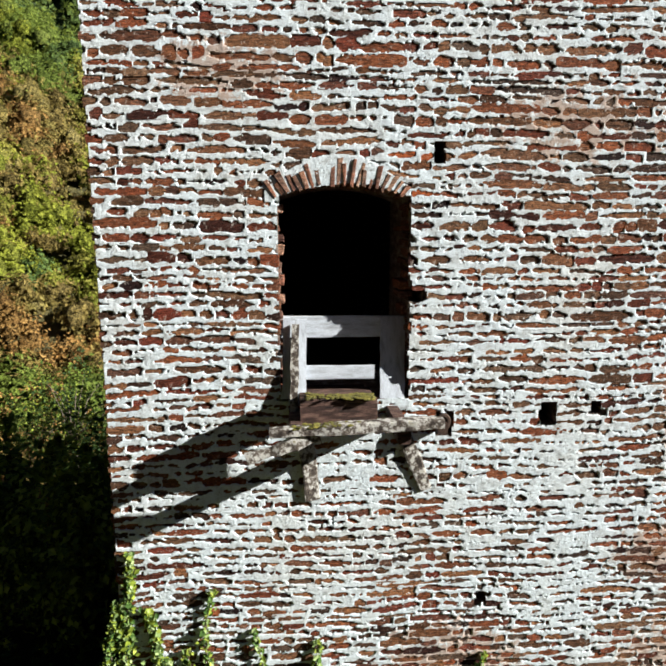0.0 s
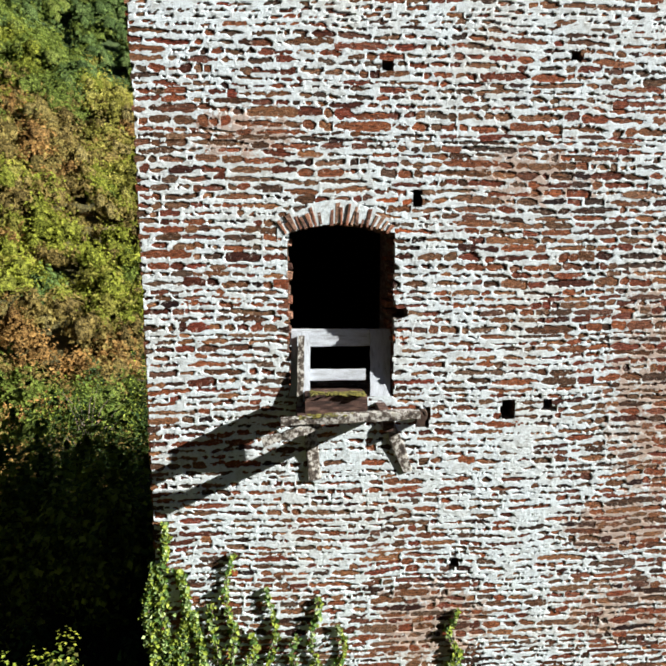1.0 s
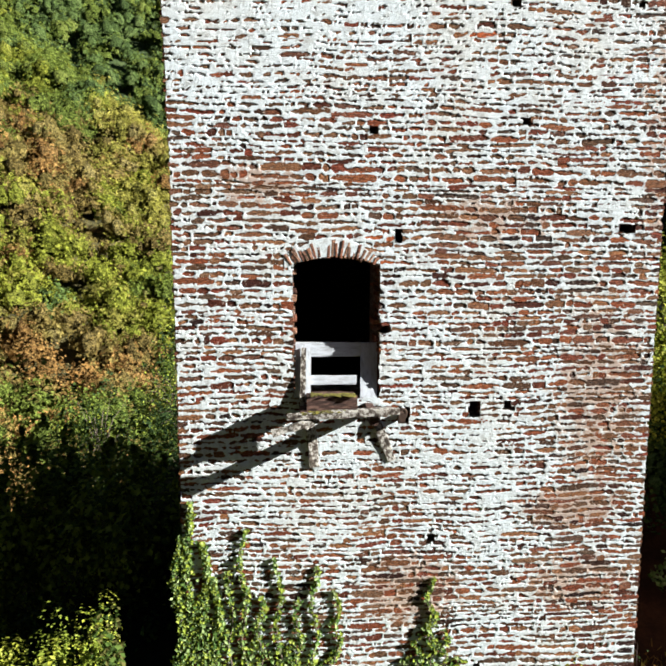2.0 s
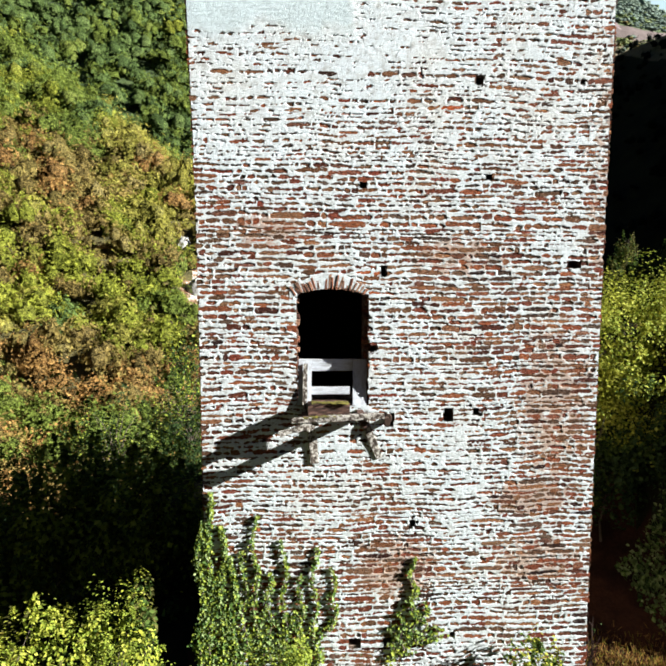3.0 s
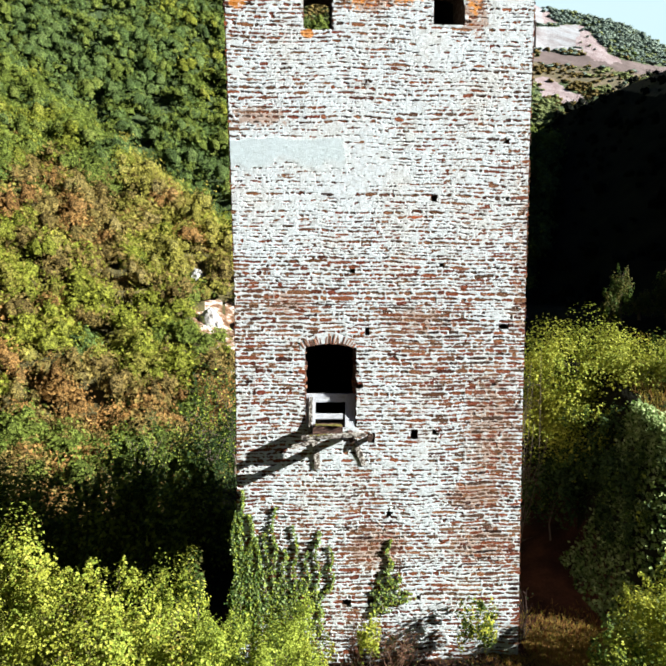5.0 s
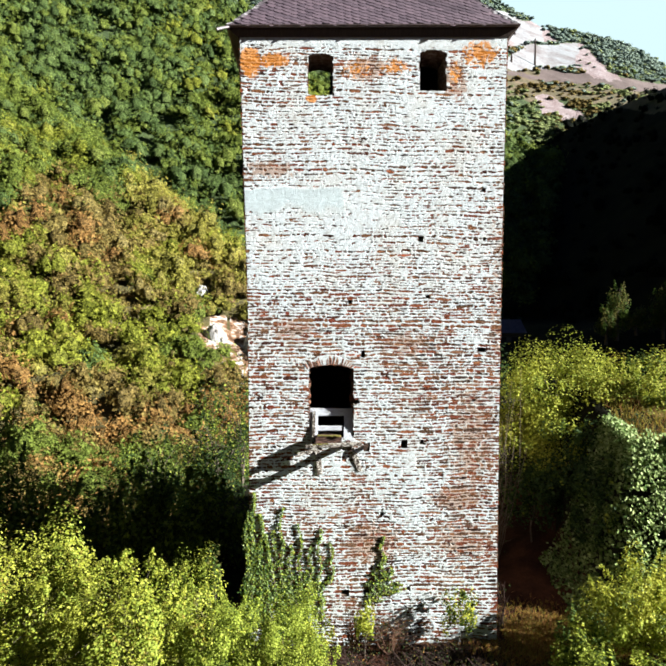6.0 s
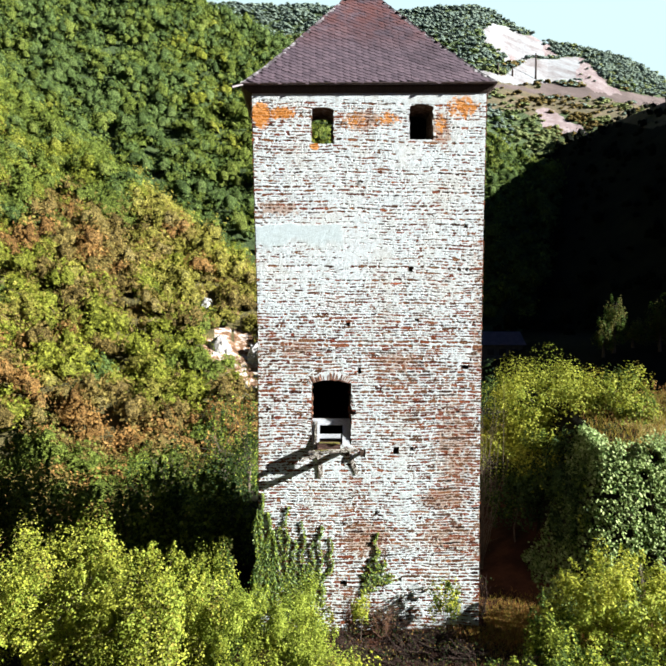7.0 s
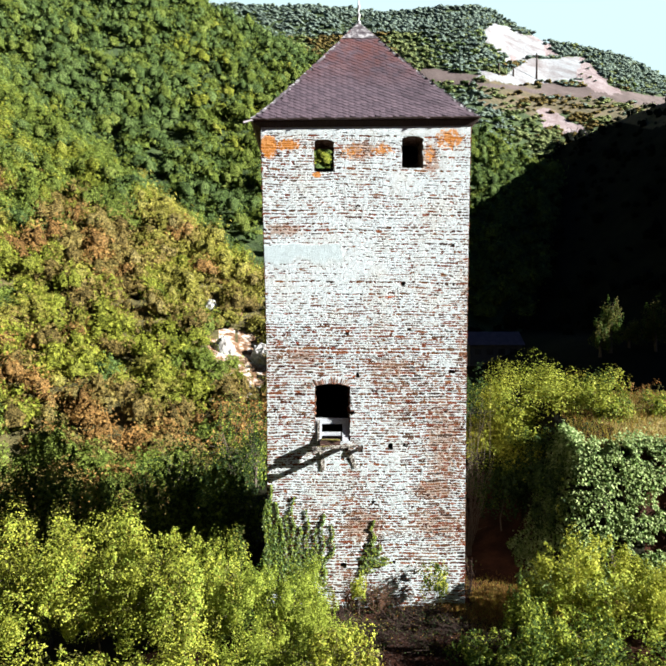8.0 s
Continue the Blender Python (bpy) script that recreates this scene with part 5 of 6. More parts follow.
# dry twiggy shrubs at the foot of the wall
def dry_shrub(x, y, h, spread_, count, label, bark=M_TWIG_SHADE):
    z = float(ground(x, y)) - 0.03
    ob = empty("dry_shrub", x, y, z)
    tagged(ob, label, "shrub", "dry shrubs")
    bm = bmesh.new()
    for _ in range(count):
        d = Vector((rng.normal() * spread_, min(0.0, rng.normal() * spread_ * 0.5), h * rng.uniform(0.5, 1.05)))
        a = Vector((x, y, z))
        bend = 0.05 + 0.35 * spread_
        mid, end = a + d * 0.5 + Vector((rng.normal() * bend, rng.normal() * 0.05, 0.04)), a + d
        tube(bm, [a + Vector((rng.normal() * 0.06, 0, 0)), a.lerp(mid, 0.5) + Vector((rng.normal() * bend * 0.4, 0, 0)), mid, end], [0.012, 0.01, 0.007, 0.003], 4)
        for _ in range(2 + int(h)):
            f = a.lerp(mid, rng.uniform(0.4, 1.0)) if rng.random() < 0.4 else mid.lerp(end, rng.uniform(0.0, 0.8))
            e = f + Vector((rng.normal() * 0.5, -abs(rng.normal()) * 0.25, rng.uniform(0.15, 0.75))) * (0.16 + 0.07 * h)
            tube(bm, [f, f.lerp(e, 0.5) + Vector((rng.normal() * 0.03, 0, 0.02)), e], [0.006, 0.004, 0.002], 3)
    part("brushwood", bm, bark, ob)
    P = np.array([x, y, z]) + np.stack([rng.normal(size=count * 3) * spread_ * 0.8, -np.abs(rng.normal(size=count * 3)) * spread_ * 0.4, rng.uniform(0.1, 1.0, count * 3) * h], -1)
    foliage("dead_leaves", P, unit(rng.normal(size=P.shape)), 0.045, [L_RUST, L_OLIVE, L_DARK], rng.choice(3, len(P), p=[0.12, 0.28, 0.6]), ob)


dry_shrub(-0.6, -0.35, 1.55, 0.22, 40, "dry red-brown climber on the wall's foot", M_TWIG)
dry_shrub(0.3, -0.5, 1.1, 0.4, 60, "leafless brown shrub at the wall's foot", M_TWIG)
dry_shrub(1.0, -1.6, 0.9, 0.6, 80, "leafless brown shrub before the wall")
dry_shrub(2.4, -1.9, 0.7, 0.6, 70, "leafless brown shrub before the wall")
dry_shrub(-0.9, -1.4, 0.9, 0.4, 60, "leafless brown shrub before the wall")
for x_, y_, h_ in ((0.2, -2.6, 0.9), (1.6, -3.0, 0.8), (3.1, -3.1, 0.8), (-0.6, -2.4, 1.0), (1.9, -0.9, 0.7), (-1.2, -3.6, 0.8)):
    dry_shrub(x_, y_, h_, 0.55, 90, "tangled brown shrub before the wall")
dry_shrub(4.75, 4.6, 7.2, 0.6, 26, "bare grey twiggy tree close behind the tower", M_BARK)
dry_shrub(3.75, 0.6, 1.6, 0.15, 16, "thin bare stems at the tower's corner")
shrub("small_shrub", (-0.35, -0.75, 0.45), (0.3, 0.28, 0.6), 900, 0.07, [L_LIME, L_FRESH], [0.6, 0.4], "small yellow-green shrub at the wall's foot", stems=5, thick=0.012)
shrub("small_shrub", (2.3, -0.5, 0.5), (0.55, 0.35, 0.7), 1500, 0.075, [L_MID, L_LIME], [0.5, 0.5], "small green shrub at the wall's foot", stems=5, thick=0.015)


# ivy on the wall
def ivy(strands, label, name="ivy", density=2200, size=0.062):
    x0 = strands[0][0]
    ob = empty(name, x0, -0.05, strands[0][2])
    tagged(ob, label, "climbing plant")
    bm = bmesh.new()
    pts = []
    for x, top, foot, wide in strands:
        n = 7
        line = [(x + 0.05 * math.sin(i * 1.9 + x * 7), -0.035, foot + (top - foot) * i / n) for i in range(n + 1)]
        tube(bm, line, [0.014 * (1 - 0.8 * i / n) for i in range(n + 1)], 4)
        wide = min(wide, 0.26) * 0.66
        k = int(density * (top - foot) * max(0.16, wide))
        t = rng.random(k) ** 1.15
        w = wide * (1 - 0.8 * t) * (0.8 + 0.35 * np.sin(t * 17 + x * 5)) + 0.022
        px = x + 0.05 * np.sin(t * n * 1.9 + x * 7) + rng.normal(size=k) * w * 0.5
        py = -0.018 - np.abs(rng.normal(size=k)) * (0.014 + 0.04 * w)
        pts.append(np.stack([px, py, foot + (top - foot) * t], -1))
    part("stem", bm, M_BARK, ob)
    P = np.concatenate(pts)
    N = unit(rng.normal(size=P.shape) * 0.5 + np.array([0.25, -1.0, 0.45]))
    foliage("leaves", P, N, size, [L_IVY, L_IVY_SHINE, L_FRESH], rng.choice(3, len(P), p=[0.25, 0.3, 0.45]), ob)


ivy([(-3.40, 3.92, 0.2, 0.26), (-3.18, 3.3, 0.2, 0.3), (-3.55, 3.4, 0.0, 0.22), (-3.0, 2.75, 0.2, 0.3)], "dense green ivy climbing the tower's corner")
ivy([(-2.60, 3.52, 1.0, 0.13), (-2.8, 2.85, 0.8, 0.2), (-2.36, 2.45, 0.8, 0.24), (-2.09, 3.02, 0.8, 0.13), (-1.8, 2.4, 0.7, 0.2), (-1.55, 2.88, 0.9, 0.12), (-1.22, 2.5, 1.3, 0.1), (-2.5, 1.75, 0.3, 0.4), (-1.9, 1.7, 0.3, 0.4), (-2.2, 1.5, 0.3, 0.4), (-1.5, 1.35, 0.4, 0.3)],
    "ragged ivy strands climbing the foot of the wall", density=800, size=0.066)
ivy([(0.2, 2.66, 1.5, 0.1), (0.02, 1.75, 0.8, 0.26), (0.42, 1.8, 1.0, 0.26), (0.66, 1.35, 1.05, 0.26), (0.25, 2.1, 1.0, 0.24), (-0.12, 1.4, 0.7, 0.2)], "small dark ivy tuft on the wall", density=900, size=0.066)


def ivy_bank():
    """Ivy hanging over the steep face of the bank."""
    ob = empty("ivy_bank", 10.5, 1.8, 3.0)
    tagged(ob, "ivy hanging over the steep bank, paled for shine", "climbing plant")
    k = 42000
    x = rng.uniform(6.3, 15.0, k)
    y = np.where(x < 9.0, rng.uniform(0.2, 4.6, k), rng.uniform(0.2, 3.1, k))
    z = ground(x, y) + np.abs(rng.normal(size=k)) * 0.28 * (1 + 0.8 * fractal(x, y, 1.1, 3, 25))
    P = np.stack([x, y - 0.15, z], -1)
    gap = (fractal(x, z, 0.5, 3, 14) > -0.45 + 0.8 * (rng.random(k) > (x - 5.6) / 2.4)) & (fractal(x, z, 2.4, 3, 24) > -0.3)
    P = P[gap]
    N = unit(rng.normal(size=P.shape) * 0.5 + np.array([0.35, -0.7, 0.6]))
    foliage("leaves", P, N, 0.125, [L_IVY_SHINE, L_IVY], rng.choice(2, len(P), p=[0.85, 0.15]), ob)
    bm = bmesh.new()
    for _ in range(5):
        a = rng.uniform(8.6, 11)
        tube(bm, [(a + rng.normal() * 0.1, q - 0.05, float(ground(a, q)) + 0.04) for q in np.linspace(0.4, 3.2, 6)], [0.03, 0.028, 0.025, 0.02, 0.015, 0.01], 5)
    part("stem", bm, M_BARK, ob)


ivy_bank()


def grass():
    k = 13000
    x, y = 5.0 + rng.normal(size=k) * 1.1, -0.1 + rng.normal(size=k) * 0.9
    x2, y2 = rng.uniform(9.0, 20.0, k), rng.uniform(2.8, 9.0, k)
    x, y = np.concatenate([x, x2]), np.concatenate([y, y2])
    keep = ~((x < 3.75) & (y > -0.1))
    x, y = x[keep], y[keep]
    h = np.where(x < 8.5, 0.16, 0.3)
    P = np.stack([x, y, ground(x, y) + h * 0.35], -1)
    t = unit(rng.normal(size=P.shape) * 0.45 + np.array([0, 0, 1]))
    b = unit(np.cross(t, rng.normal(size=P.shape)))
    s = (h * rng.uniform(0.6, 1.3, len(P)))[:, None]
    v = np.stack([P - t * s * 0.5 - b * 0.012, P - t * s * 0.5 + b * 0.012, P + t * s * 0.5 + b * 0.004, P + t * s * 0.5 - b * 0.004], 1).reshape(-1, 3)
    me = sheet("dry_grass", v, quads(len(P)), [L_YELLOW, L_RUST, L_OLIVE], np.where(P[:, 0] < 8.5, rng.choice(3, len(P), p=[0.28, 0.62, 0.1]), rng.choice(3, len(P), p=[0.5, 0.3, 0.2])))
    tagged(new("dry_grass", me), "dry brown and yellow grass on the bank", "grass", kind="stuff")


grass()


def litter():
    """Fallen leaves on the ground before the tower."""
    k = 9000
    x, y = 1.5 + rng.normal(size=k) * 3.2, -0.1 - np.abs(rng.normal(size=k)) * 4.0
    P = np.stack([x, y, ground(x, y) + 0.012 + 0.02 * rng.random(k)], -1)
    N = unit(rng.normal(size=P.shape) * 0.35 + np.array([0, 0, 1.0]))
    me = sheet("leaf_litter", leaves(P, N, 0.085, rng), quads(k), [L_RUST, M_SOIL, M_TWIG_SHADE], rng.choice(3, k, p=[0.03, 0.47, 0.5]))
    tagged(new("leaf_litter", me), "fallen brown leaves, darkened for shade like the ground before the tower", "leaf litter", kind="stuff")


litter()


# ---------------------------------------------------------------- woods on the slopes
def ball(level):
    """Directions and faces of the upper part of a faceted sphere."""
    bm = bmesh.new()
    bmesh.ops.create_icosphere(bm, subdivisions=level, radius=1.0)
    bmesh.ops.delete(bm, geom=[v for v in bm.verts if v.co.z < -0.7], context="VERTS")
    bm.verts.index_update()
    v, f = np.array([q.co[:] for q in bm.verts]), np.array([[q.index for q in p.verts] for p in bm.faces])
    bm.free()
    return v, f


def woods(name, spots, size_of, leaf, per, kinds, choose, label, seed, level=1, squat=1.0, core=0.62, lobes=2, near=130):
    """Many crowns in one mesh: spots (n, 2); each crown is a few ragged leafy lobes with per loose leaf clumps standing off them."""
    r = np.random.default_rng(seed)
    D, F = ball(level)
    V, I, T = [], [], []
    count, half = 0, len(kinds)
    most = per
    for x, y in spots:
        per = int(most * min(2.0, max(0.72, (near / (y - Y0)) ** 1.3)))
        z = float(ground(x, y))
        s = size_of(x, y) * r.uniform(0.55, 1.35)
        tall = r.uniform(0.8, 1.5) * squat
        c = np.array([x, y, z + s * tall * r.uniform(0.15, 0.38)])
        rad = np.array([s * r.uniform(0.8, 1.2), s * r.uniform(0.8, 1.2), s * tall]) * 0.56
        k = choose(x, y, r)
        m = lobes + r.integers(0, 2)
        g = unit(r.normal(size=(m, 3)))
        g[:, 2] = np.abs(g[:, 2]) * 0.9 - 0.15
        mid = c + g * rad * r.uniform(0.35, 0.62, (m, 1))
        own = rad * r.uniform(0.5, 0.85, (m, 1))
        for p, w in zip(mid, own):
            body = p + D * (core * r.uniform(0.62, 1.22, len(D)))[:, None] * w
            tri = F + count
            V.append(body)
            T.append(np.stack([tri[:, 0], tri[:, 1], tri[:, 2], tri[:, 2]], -1))
            I.append(np.full(len(F), k))
            count += len(body)
        d = unit(r.normal(size=(per, 3)))
        d[:, 2] = np.abs(d[:, 2]) - 0.4 * r.random(per)
        d = unit(d)
        i = r.integers(0, m, per)
        P = mid[i] + d * (r.uniform(0.6, 1.2, per) * (1 + 0.2 * np.sin(d[:, 0] * 7 + x) * np.sin(d[:, 1] * 6 + y)))[:, None] * own[i]
        N = unit(d + r.normal(size=(per, 3)) * 0.45 + np.array([0, 0, 0.1]))
        V.append(leaves(P, N, leaf * s / size_of(x, y) * min(1.25, 0.5 + 0.5 * (y - Y0) / near), r))
        T.append(quads(per) + count)
        I.append(np.full(per, k + half))
        count += per * 4
    V, T, I = np.concatenate(V), np.concatenate(T), np.concatenate(I)
    me = bpy.data.meshes.new(name)
    is_tri = T[:, 2] == T[:, 3]
    sizes = np.where(is_tri, 3, 4)
    flat = T[~(np.stack([np.zeros(len(T), bool)] * 3 + [is_tri], -1))]
    me.vertices.add(len(V))
    me.vertices.foreach_set("co", V.astype(np.float32).ravel())
    me.loops.add(len(flat))
    me.loops.foreach_set("vertex_index", flat.astype(np.int32))
    me.polygons.add(len(T))
    me.polygons.foreach_set("loop_start", np.concatenate([[0], np.cumsum(sizes)[:-1]]).astype(np.int32))
    me.polygons.foreach_set("loop_total", sizes.astype(np.int32))
    for pair in (0, 1):
        for m in kinds:
            me.materials.append(m[pair])
    me.polygons.foreach_set("material_index", I.astype(np.int32))
    me.polygons.foreach_set("use_smooth", is_tri)
    me.update(calc_edges=True)
    tagged(new(name, me), label, "woodland", kind="stuff")


def scatter(a0, a1, d0, d1, count, seed, keep):
    """Spots spread evenly over the ground between two bearings and two distances."""
    r = np.random.default_rng(seed)
    d = np.sqrt(r.uniform(d0 ** 2, d1 ** 2, count))
    a = r.uniform(a0, a1, count)
    x, y = X0 + a * d, Y0 + d
    k = keep(x, y, a, d)
    return np.stack([x[k], y[k]], -1)


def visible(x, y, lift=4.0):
    """Spots that the camera's last position sees over nearer ground; the rest get no trees."""
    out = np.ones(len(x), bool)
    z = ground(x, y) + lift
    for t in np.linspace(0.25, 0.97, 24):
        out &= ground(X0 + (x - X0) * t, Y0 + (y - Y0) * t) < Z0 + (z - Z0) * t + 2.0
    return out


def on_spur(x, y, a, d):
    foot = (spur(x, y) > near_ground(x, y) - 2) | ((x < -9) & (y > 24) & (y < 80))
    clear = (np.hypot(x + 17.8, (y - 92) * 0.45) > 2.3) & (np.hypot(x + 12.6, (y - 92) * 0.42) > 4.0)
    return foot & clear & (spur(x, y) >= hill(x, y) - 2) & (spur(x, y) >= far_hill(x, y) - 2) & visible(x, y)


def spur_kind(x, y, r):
    """Autumn colours in belts fitted to the camera's view: green under the crest, then rust and tan, then yellow-green,
    brown at the foot.
    """
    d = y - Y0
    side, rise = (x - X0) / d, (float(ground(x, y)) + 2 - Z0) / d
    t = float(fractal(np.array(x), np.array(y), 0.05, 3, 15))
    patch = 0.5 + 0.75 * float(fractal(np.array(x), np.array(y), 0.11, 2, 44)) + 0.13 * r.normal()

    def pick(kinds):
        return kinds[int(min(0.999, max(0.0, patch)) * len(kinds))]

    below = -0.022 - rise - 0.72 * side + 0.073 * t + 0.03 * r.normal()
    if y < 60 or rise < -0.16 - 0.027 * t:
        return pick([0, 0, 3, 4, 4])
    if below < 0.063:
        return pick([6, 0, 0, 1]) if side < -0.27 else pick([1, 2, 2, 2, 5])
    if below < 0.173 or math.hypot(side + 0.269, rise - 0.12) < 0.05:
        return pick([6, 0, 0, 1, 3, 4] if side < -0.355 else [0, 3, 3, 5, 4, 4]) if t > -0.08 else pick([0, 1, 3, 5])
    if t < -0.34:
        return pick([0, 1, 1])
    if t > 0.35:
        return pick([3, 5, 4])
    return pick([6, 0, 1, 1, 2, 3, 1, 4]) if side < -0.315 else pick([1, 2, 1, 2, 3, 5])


SPUR_MATS = [FAR[k] for k in ("MID", "FRESH", "LIME", "OLIVE", "RUST", "YELLOW", "DARK")]
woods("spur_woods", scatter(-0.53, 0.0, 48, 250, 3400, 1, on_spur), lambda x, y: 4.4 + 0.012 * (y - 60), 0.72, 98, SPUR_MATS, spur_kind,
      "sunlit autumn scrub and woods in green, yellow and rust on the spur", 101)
woods("spur_scrub", scatter(-0.53, 0.0, 44, 190, 850, 9, lambda x, y, a, d: on_spur(x, y, a, d) | ((x < -9) & (y > 22) & (y < 66))), lambda x, y: 2.6, 0.3, 40, SPUR_MATS,
      lambda x, y, r: r.choice([2, 3, 3, 4, 5, 0] if y > 66 else [4, 4, 3, 5]), "low scrub between the trees on the spur", 105, 1, 0.8, 0.55, 1)
woods("ravine_scrub", scatter(-0.5, -0.1, 44, 90, 230, 19, lambda x, y, a, d: (x < -10) & (y > 20) & (spur(x, y) < near_ground(x, y) + 6)), lambda x, y: 2.8, 0.26, 110, SPUR_MATS,
      lambda x, y, r: r.choice([4, 4, 0, 0, 3]), "rusty brown scrub in the ravine at the spur's foot", 115, 1, 0.9, 0.55, 1)


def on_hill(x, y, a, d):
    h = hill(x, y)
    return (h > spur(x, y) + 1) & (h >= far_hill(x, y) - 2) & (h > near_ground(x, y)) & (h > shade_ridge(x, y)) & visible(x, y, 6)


def hill_kind(x, y, r):
    t = fractal(np.array(x), np.array(y), 0.02, 3, 18) + r.normal() * 0.15
    return r.choice([0, 0, 0, 1] if t < -0.12 else [1, 1, 0, 0, 1] if t < 0.25 else [1, 1, 4, 0])


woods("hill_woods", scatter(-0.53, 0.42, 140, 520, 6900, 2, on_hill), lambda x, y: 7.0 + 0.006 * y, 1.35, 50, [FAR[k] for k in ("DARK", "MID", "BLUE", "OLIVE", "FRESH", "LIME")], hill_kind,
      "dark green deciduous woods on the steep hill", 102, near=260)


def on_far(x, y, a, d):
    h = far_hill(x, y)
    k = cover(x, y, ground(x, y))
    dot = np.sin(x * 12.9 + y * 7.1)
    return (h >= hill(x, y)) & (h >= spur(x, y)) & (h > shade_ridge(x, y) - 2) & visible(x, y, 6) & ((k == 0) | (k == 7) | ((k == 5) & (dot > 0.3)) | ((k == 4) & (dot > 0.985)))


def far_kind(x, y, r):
    """Broad patches: haze-tinted blue-green along the ridge, olive and haze-tinted pale green below it."""
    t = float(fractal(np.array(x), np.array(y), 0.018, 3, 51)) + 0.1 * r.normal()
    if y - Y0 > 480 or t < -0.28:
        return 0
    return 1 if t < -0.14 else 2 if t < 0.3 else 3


woods("far_woods", scatter(-0.25, 0.66, 260, 600, 15000, 3, on_far), lambda x, y: 5.2, 1.0, 12, [FAR[k] for k in ("BLUE", "DARK", "HAZE", "OLIVE")], far_kind, "distant woods under the ridge, tinted blue-green for haze", 103, 1, 0.42, 0.85, 2, near=480)
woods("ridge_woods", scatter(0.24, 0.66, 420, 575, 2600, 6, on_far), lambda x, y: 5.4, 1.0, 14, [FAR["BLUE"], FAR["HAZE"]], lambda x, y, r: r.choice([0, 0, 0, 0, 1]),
      "trees along the ridge above the quarry, tinted blue-green for haze", 106, 1, 0.45, 0.85, 2, near=480)
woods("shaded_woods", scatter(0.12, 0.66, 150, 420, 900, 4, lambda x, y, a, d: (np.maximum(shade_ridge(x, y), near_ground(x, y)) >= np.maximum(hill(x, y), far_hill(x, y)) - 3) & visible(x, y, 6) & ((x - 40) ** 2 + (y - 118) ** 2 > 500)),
      lambda x, y: 6.0, 1.0, 24, [FAR["SHADE_BLACK"]], lambda x, y, r: 0, "woods on the shaded valley side", 104, 1, 1.0, 0.6, 1, near=250)
for x, y, h, s in ((54.0, 95.0, 10.5, 1.9), (51.5, 94.0, 6.5, 1.8), (58.5, 97.0, 5.0, 2.4), (62.5, 95.0, 9.5, 2.0), (64.0, 98.0, 5.0, 2.6)):
    z = float(ground(x, y))
    shrub("valley_tree", (x, y, z + h * 0.5), (s, s, h * 0.5), 2600, 0.36, [L_MID, L_OLIVE], [0.5, 0.5], "pale-tipped tree standing in the shaded valley", "tree", 8, 0.25, group="valley trees")


# ---------------------------------------------------------------- pale sky behind the ridges
def build_backdrop():
    m = bpy.data.materials.new("pale hazy sky")
    m.use_nodes = True
    n, l = m.node_tree.nodes, m.node_tree.links
    e = n.new("ShaderNodeEmission")
    e.inputs[0].default_value, e.inputs[1].default_value = (0.68, 0.91, 0.98, 1), 0.26
    l.new(e.outputs[0], n["Material Output"].inputs[0])
    ang = np.linspace(-0.9, 0.9, 40)
    v = [(X0 + 4300 * math.sin(a), Y0 + 4300 * math.cos(a), z) for a in ang for z in (-300.0, 2600.0)]
    f = [(2 * i, 2 * i + 1, 2 * i + 3, 2 * i + 2) for i in range(len(ang) - 1)]
    ob = new("backdrop", sheet("backdrop", v, f, [m]))
    tagged(ob, "pale cyan hazy sky beyond the ridges", "sky", kind="structure")


build_backdrop()


# ---------------------------------------------------------------- rocks and a house in the valley
def outcrop(name, x, y, w, h, dpt, label, seed, mat=M_ROCK):
    r = np.random.default_rng(seed)
    z = float(ground(x, y))
    bm = bmesh.new()
    g = bmesh.ops.create_icosphere(bm, subdivisions=4, radius=1.0)
    for v in g["verts"]:
        q = v.co.copy()
        f = 1 + 0.16 * noise.noise(q * 1.3 + Vector((3, seed, 0))) + 0.14 * noise.noise(q * 3.1 + Vector((0, 5, seed))) + 0.07 * noise.noise(q * 8 + Vector((seed, 0, 2)))
        f = round(f * 7) / 7 * 0.6 + f * 0.4
        v.co = Vector((q.x * w * 0.5, q.y * dpt * 0.5, q.z * h * 0.5)) * f + Vector((x, y, z - h * 0.12))
    ob = part(name, bm, mat)
    tagged(ob, label, "rock")


outcrop("rock_outcrop", -18.0, 95.2, 3.8, 5.4, 3, "pale sunlit rock outcrop at the foot of the spur", 5)
outcrop("rock_outcrop", -10.9, 95.0, 4.5, 7.5, 4, "white crumbling rock face at the foot of the spur", 6)
outcrop("rock_outcrop", -21.8, 105.0, 2.6, 5, 3, "small pale rock face among scrub", 8)


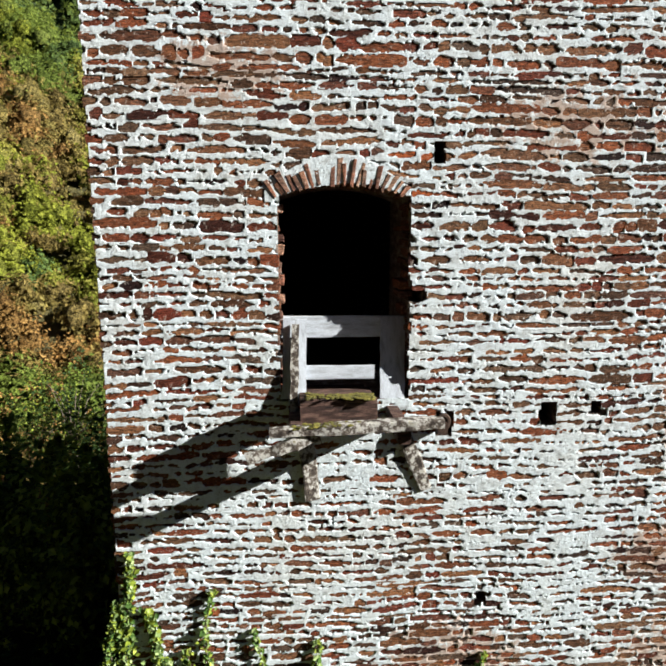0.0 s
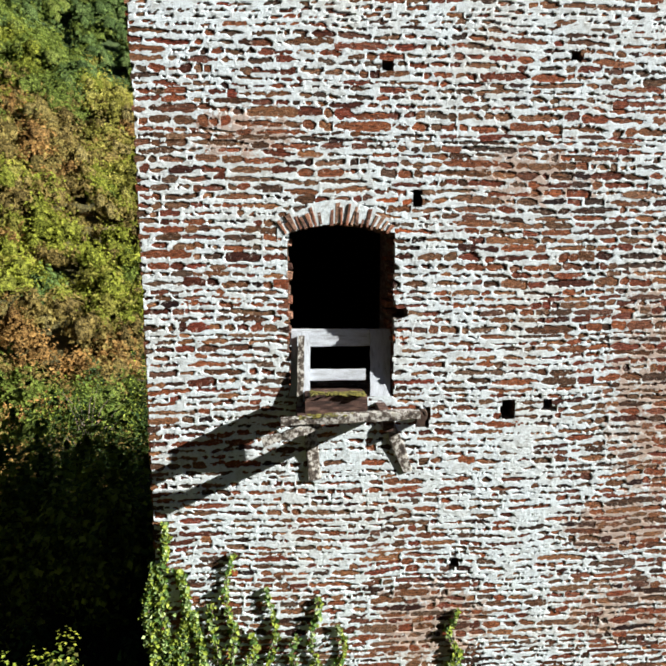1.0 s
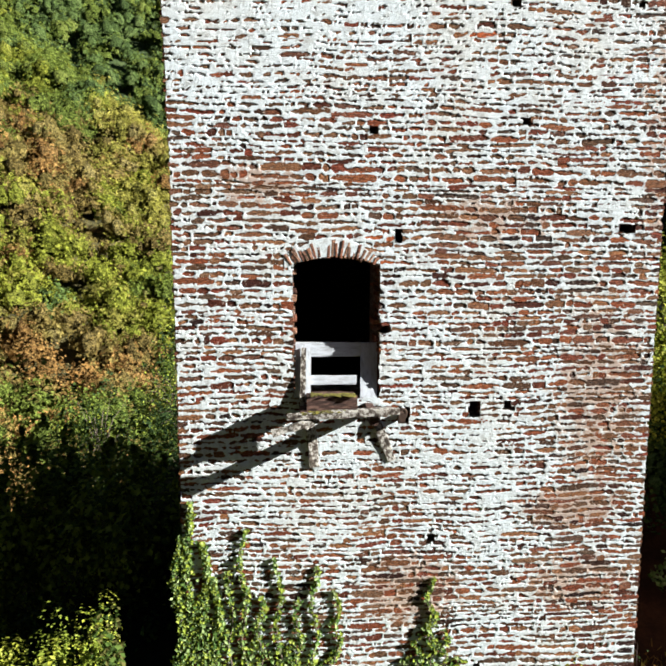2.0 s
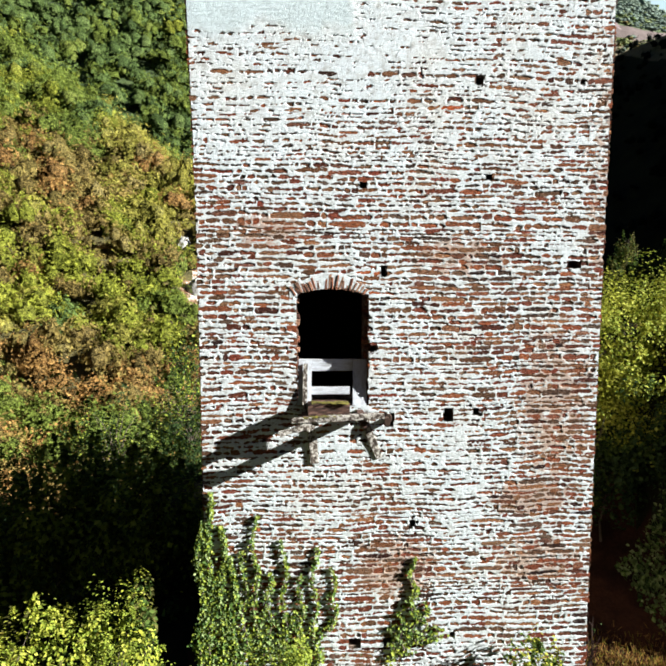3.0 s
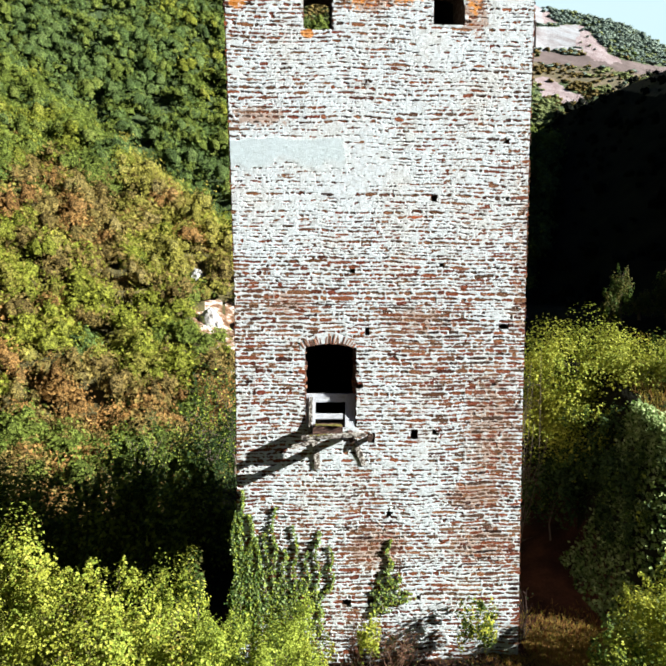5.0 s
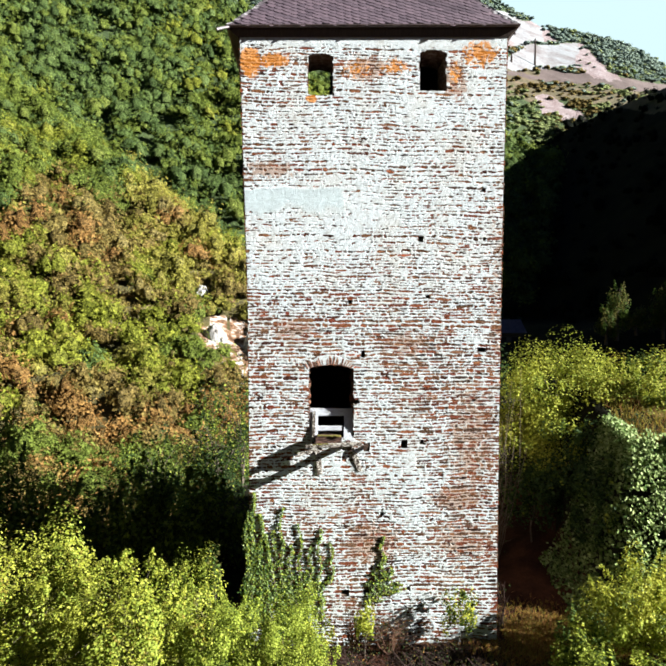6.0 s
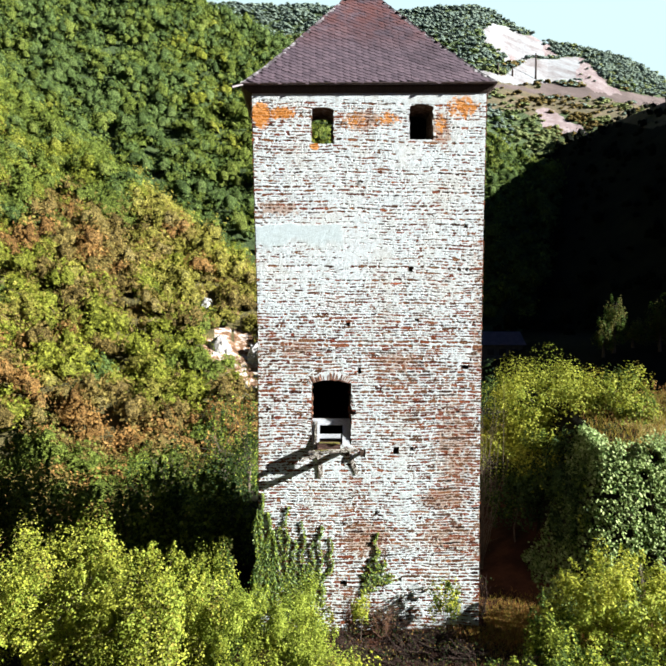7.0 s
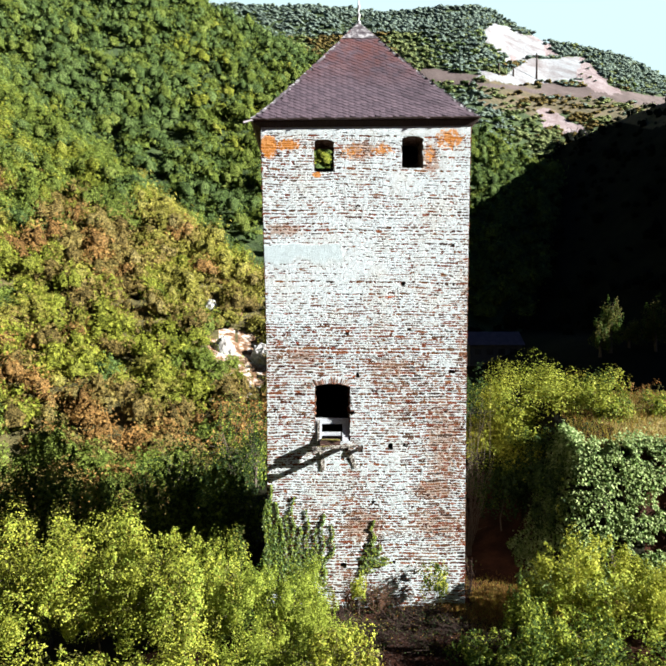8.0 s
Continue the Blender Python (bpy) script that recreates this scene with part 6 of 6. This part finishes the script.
def house(x, y):
    z = float(ground(x, y))
    ob = empty("valley_house", x, y, z)
    tagged(ob, "low house with dark roof in the shaded valley", "house")
    bm = bmesh.new()
    box(bm, x - 6, x + 6, y - 4, y + 4, z - 1.5, z + 3.4)
    part("wall", bm, M_PLASTER, ob)
    bm = bmesh.new()
    a = [bm.verts.new(p) for p in ((x - 6.5, y - 4.6, z + 3.3), (x + 6.5, y - 4.6, z + 3.3), (x + 6.5, y + 4.6, z + 3.3), (x - 6.5, y + 4.6, z + 3.3), (x - 6.5, y, z + 6.2), (x + 6.5, y, z + 6.2))]
    for q in ((0, 1, 5, 4), (2, 3, 4, 5), (1, 2, 5), (3, 0, 4), (0, 3, 2, 1)):
        bm.faces.new([a[i] for i in q])
    part("roof", bm, M_SLATE_I, ob)
    for i in range(4):
        bm = bmesh.new()
        box(bm, x - 4.9 + i * 2.7, x - 3.4 + i * 2.7, y - 4.06, y - 3.97, z + 1.1, z + 2.4)
        part("window", bm, M_GLASS, ob)


house(40.0, 125.0)


def pole(bearing, rise, height):
    """A dark post on the quarry floor, where a line of sight with that bearing and rise meets the slope."""
    d = 260.0
    while d < 560 and float(ground(X0 + bearing * d, Y0 + d)) < Z0 + rise * d:
        d += 1.0
    x, y = X0 + bearing * d, Y0 + d
    z = float(ground(x, y))
    bm = bmesh.new()
    tube(bm, [(x, y, z - 1), (x + 0.2, y, z + height * 0.6), (x, y, z + height)], [0.75, 0.6, 0.45], 6)
    box(bm, x - 1.3, x + 1.3, y - 0.2, y + 0.2, z + height * 0.9, z + height * 0.93)
    tagged(part("utility_pole", bm, M_SOFFIT), "dark wooden pole standing on the quarry floor", "pole", "quarry poles")


for bearing_, rise_, height_ in ((0.354, 0.372, 18.0), (0.294, 0.378, 8.0), (0.317, 0.376, 6.0)):
    pole(bearing_, rise_, height_)


# ---------------------------------------------------------------- slates and stones, the smallest pieces last
build_slates()


def build_stones():
    """Stones about the door are parts of their own; the rest of the front is one mesh."""
    bulk_v, bulk_f, bulk_m = [], [], []
    own = 0
    for p, q, foot, h, y, sh, orange in gather_stones():
        v = stone_mesh(p, q, foot, h, y, sh)
        if own < 300 and not orange and -2.95 < (p + q) / 2 < 0.85 and 4.6 < foot < 8.4:
            own += 1
            c = Vector(((p + q) / 2, y, foot + h / 2))
            me = bpy.data.meshes.new("stone")
            me.from_pydata([Vector(w) - c for w in v], [], STONE_FACES)
            me.materials.append(M_STONE_OB)
            ob = put(new("stone", me), front_wall)
            ob.matrix_basis = Matrix.Translation(c)
        else:
            base_ = len(bulk_v)
            bulk_v += v
            bulk_f += [tuple(base_ + i for i in f) for f in STONE_FACES]
            bulk_m += [1 if orange else 0] * len(STONE_FACES)
    me = sheet("rubble", bulk_v, bulk_f, [M_STONE, M_LICHEN], bulk_m)
    tagged(put(new("rubble", me), front_wall), "brown, red and grey slate rubble stones", kind="stuff")


build_stones()
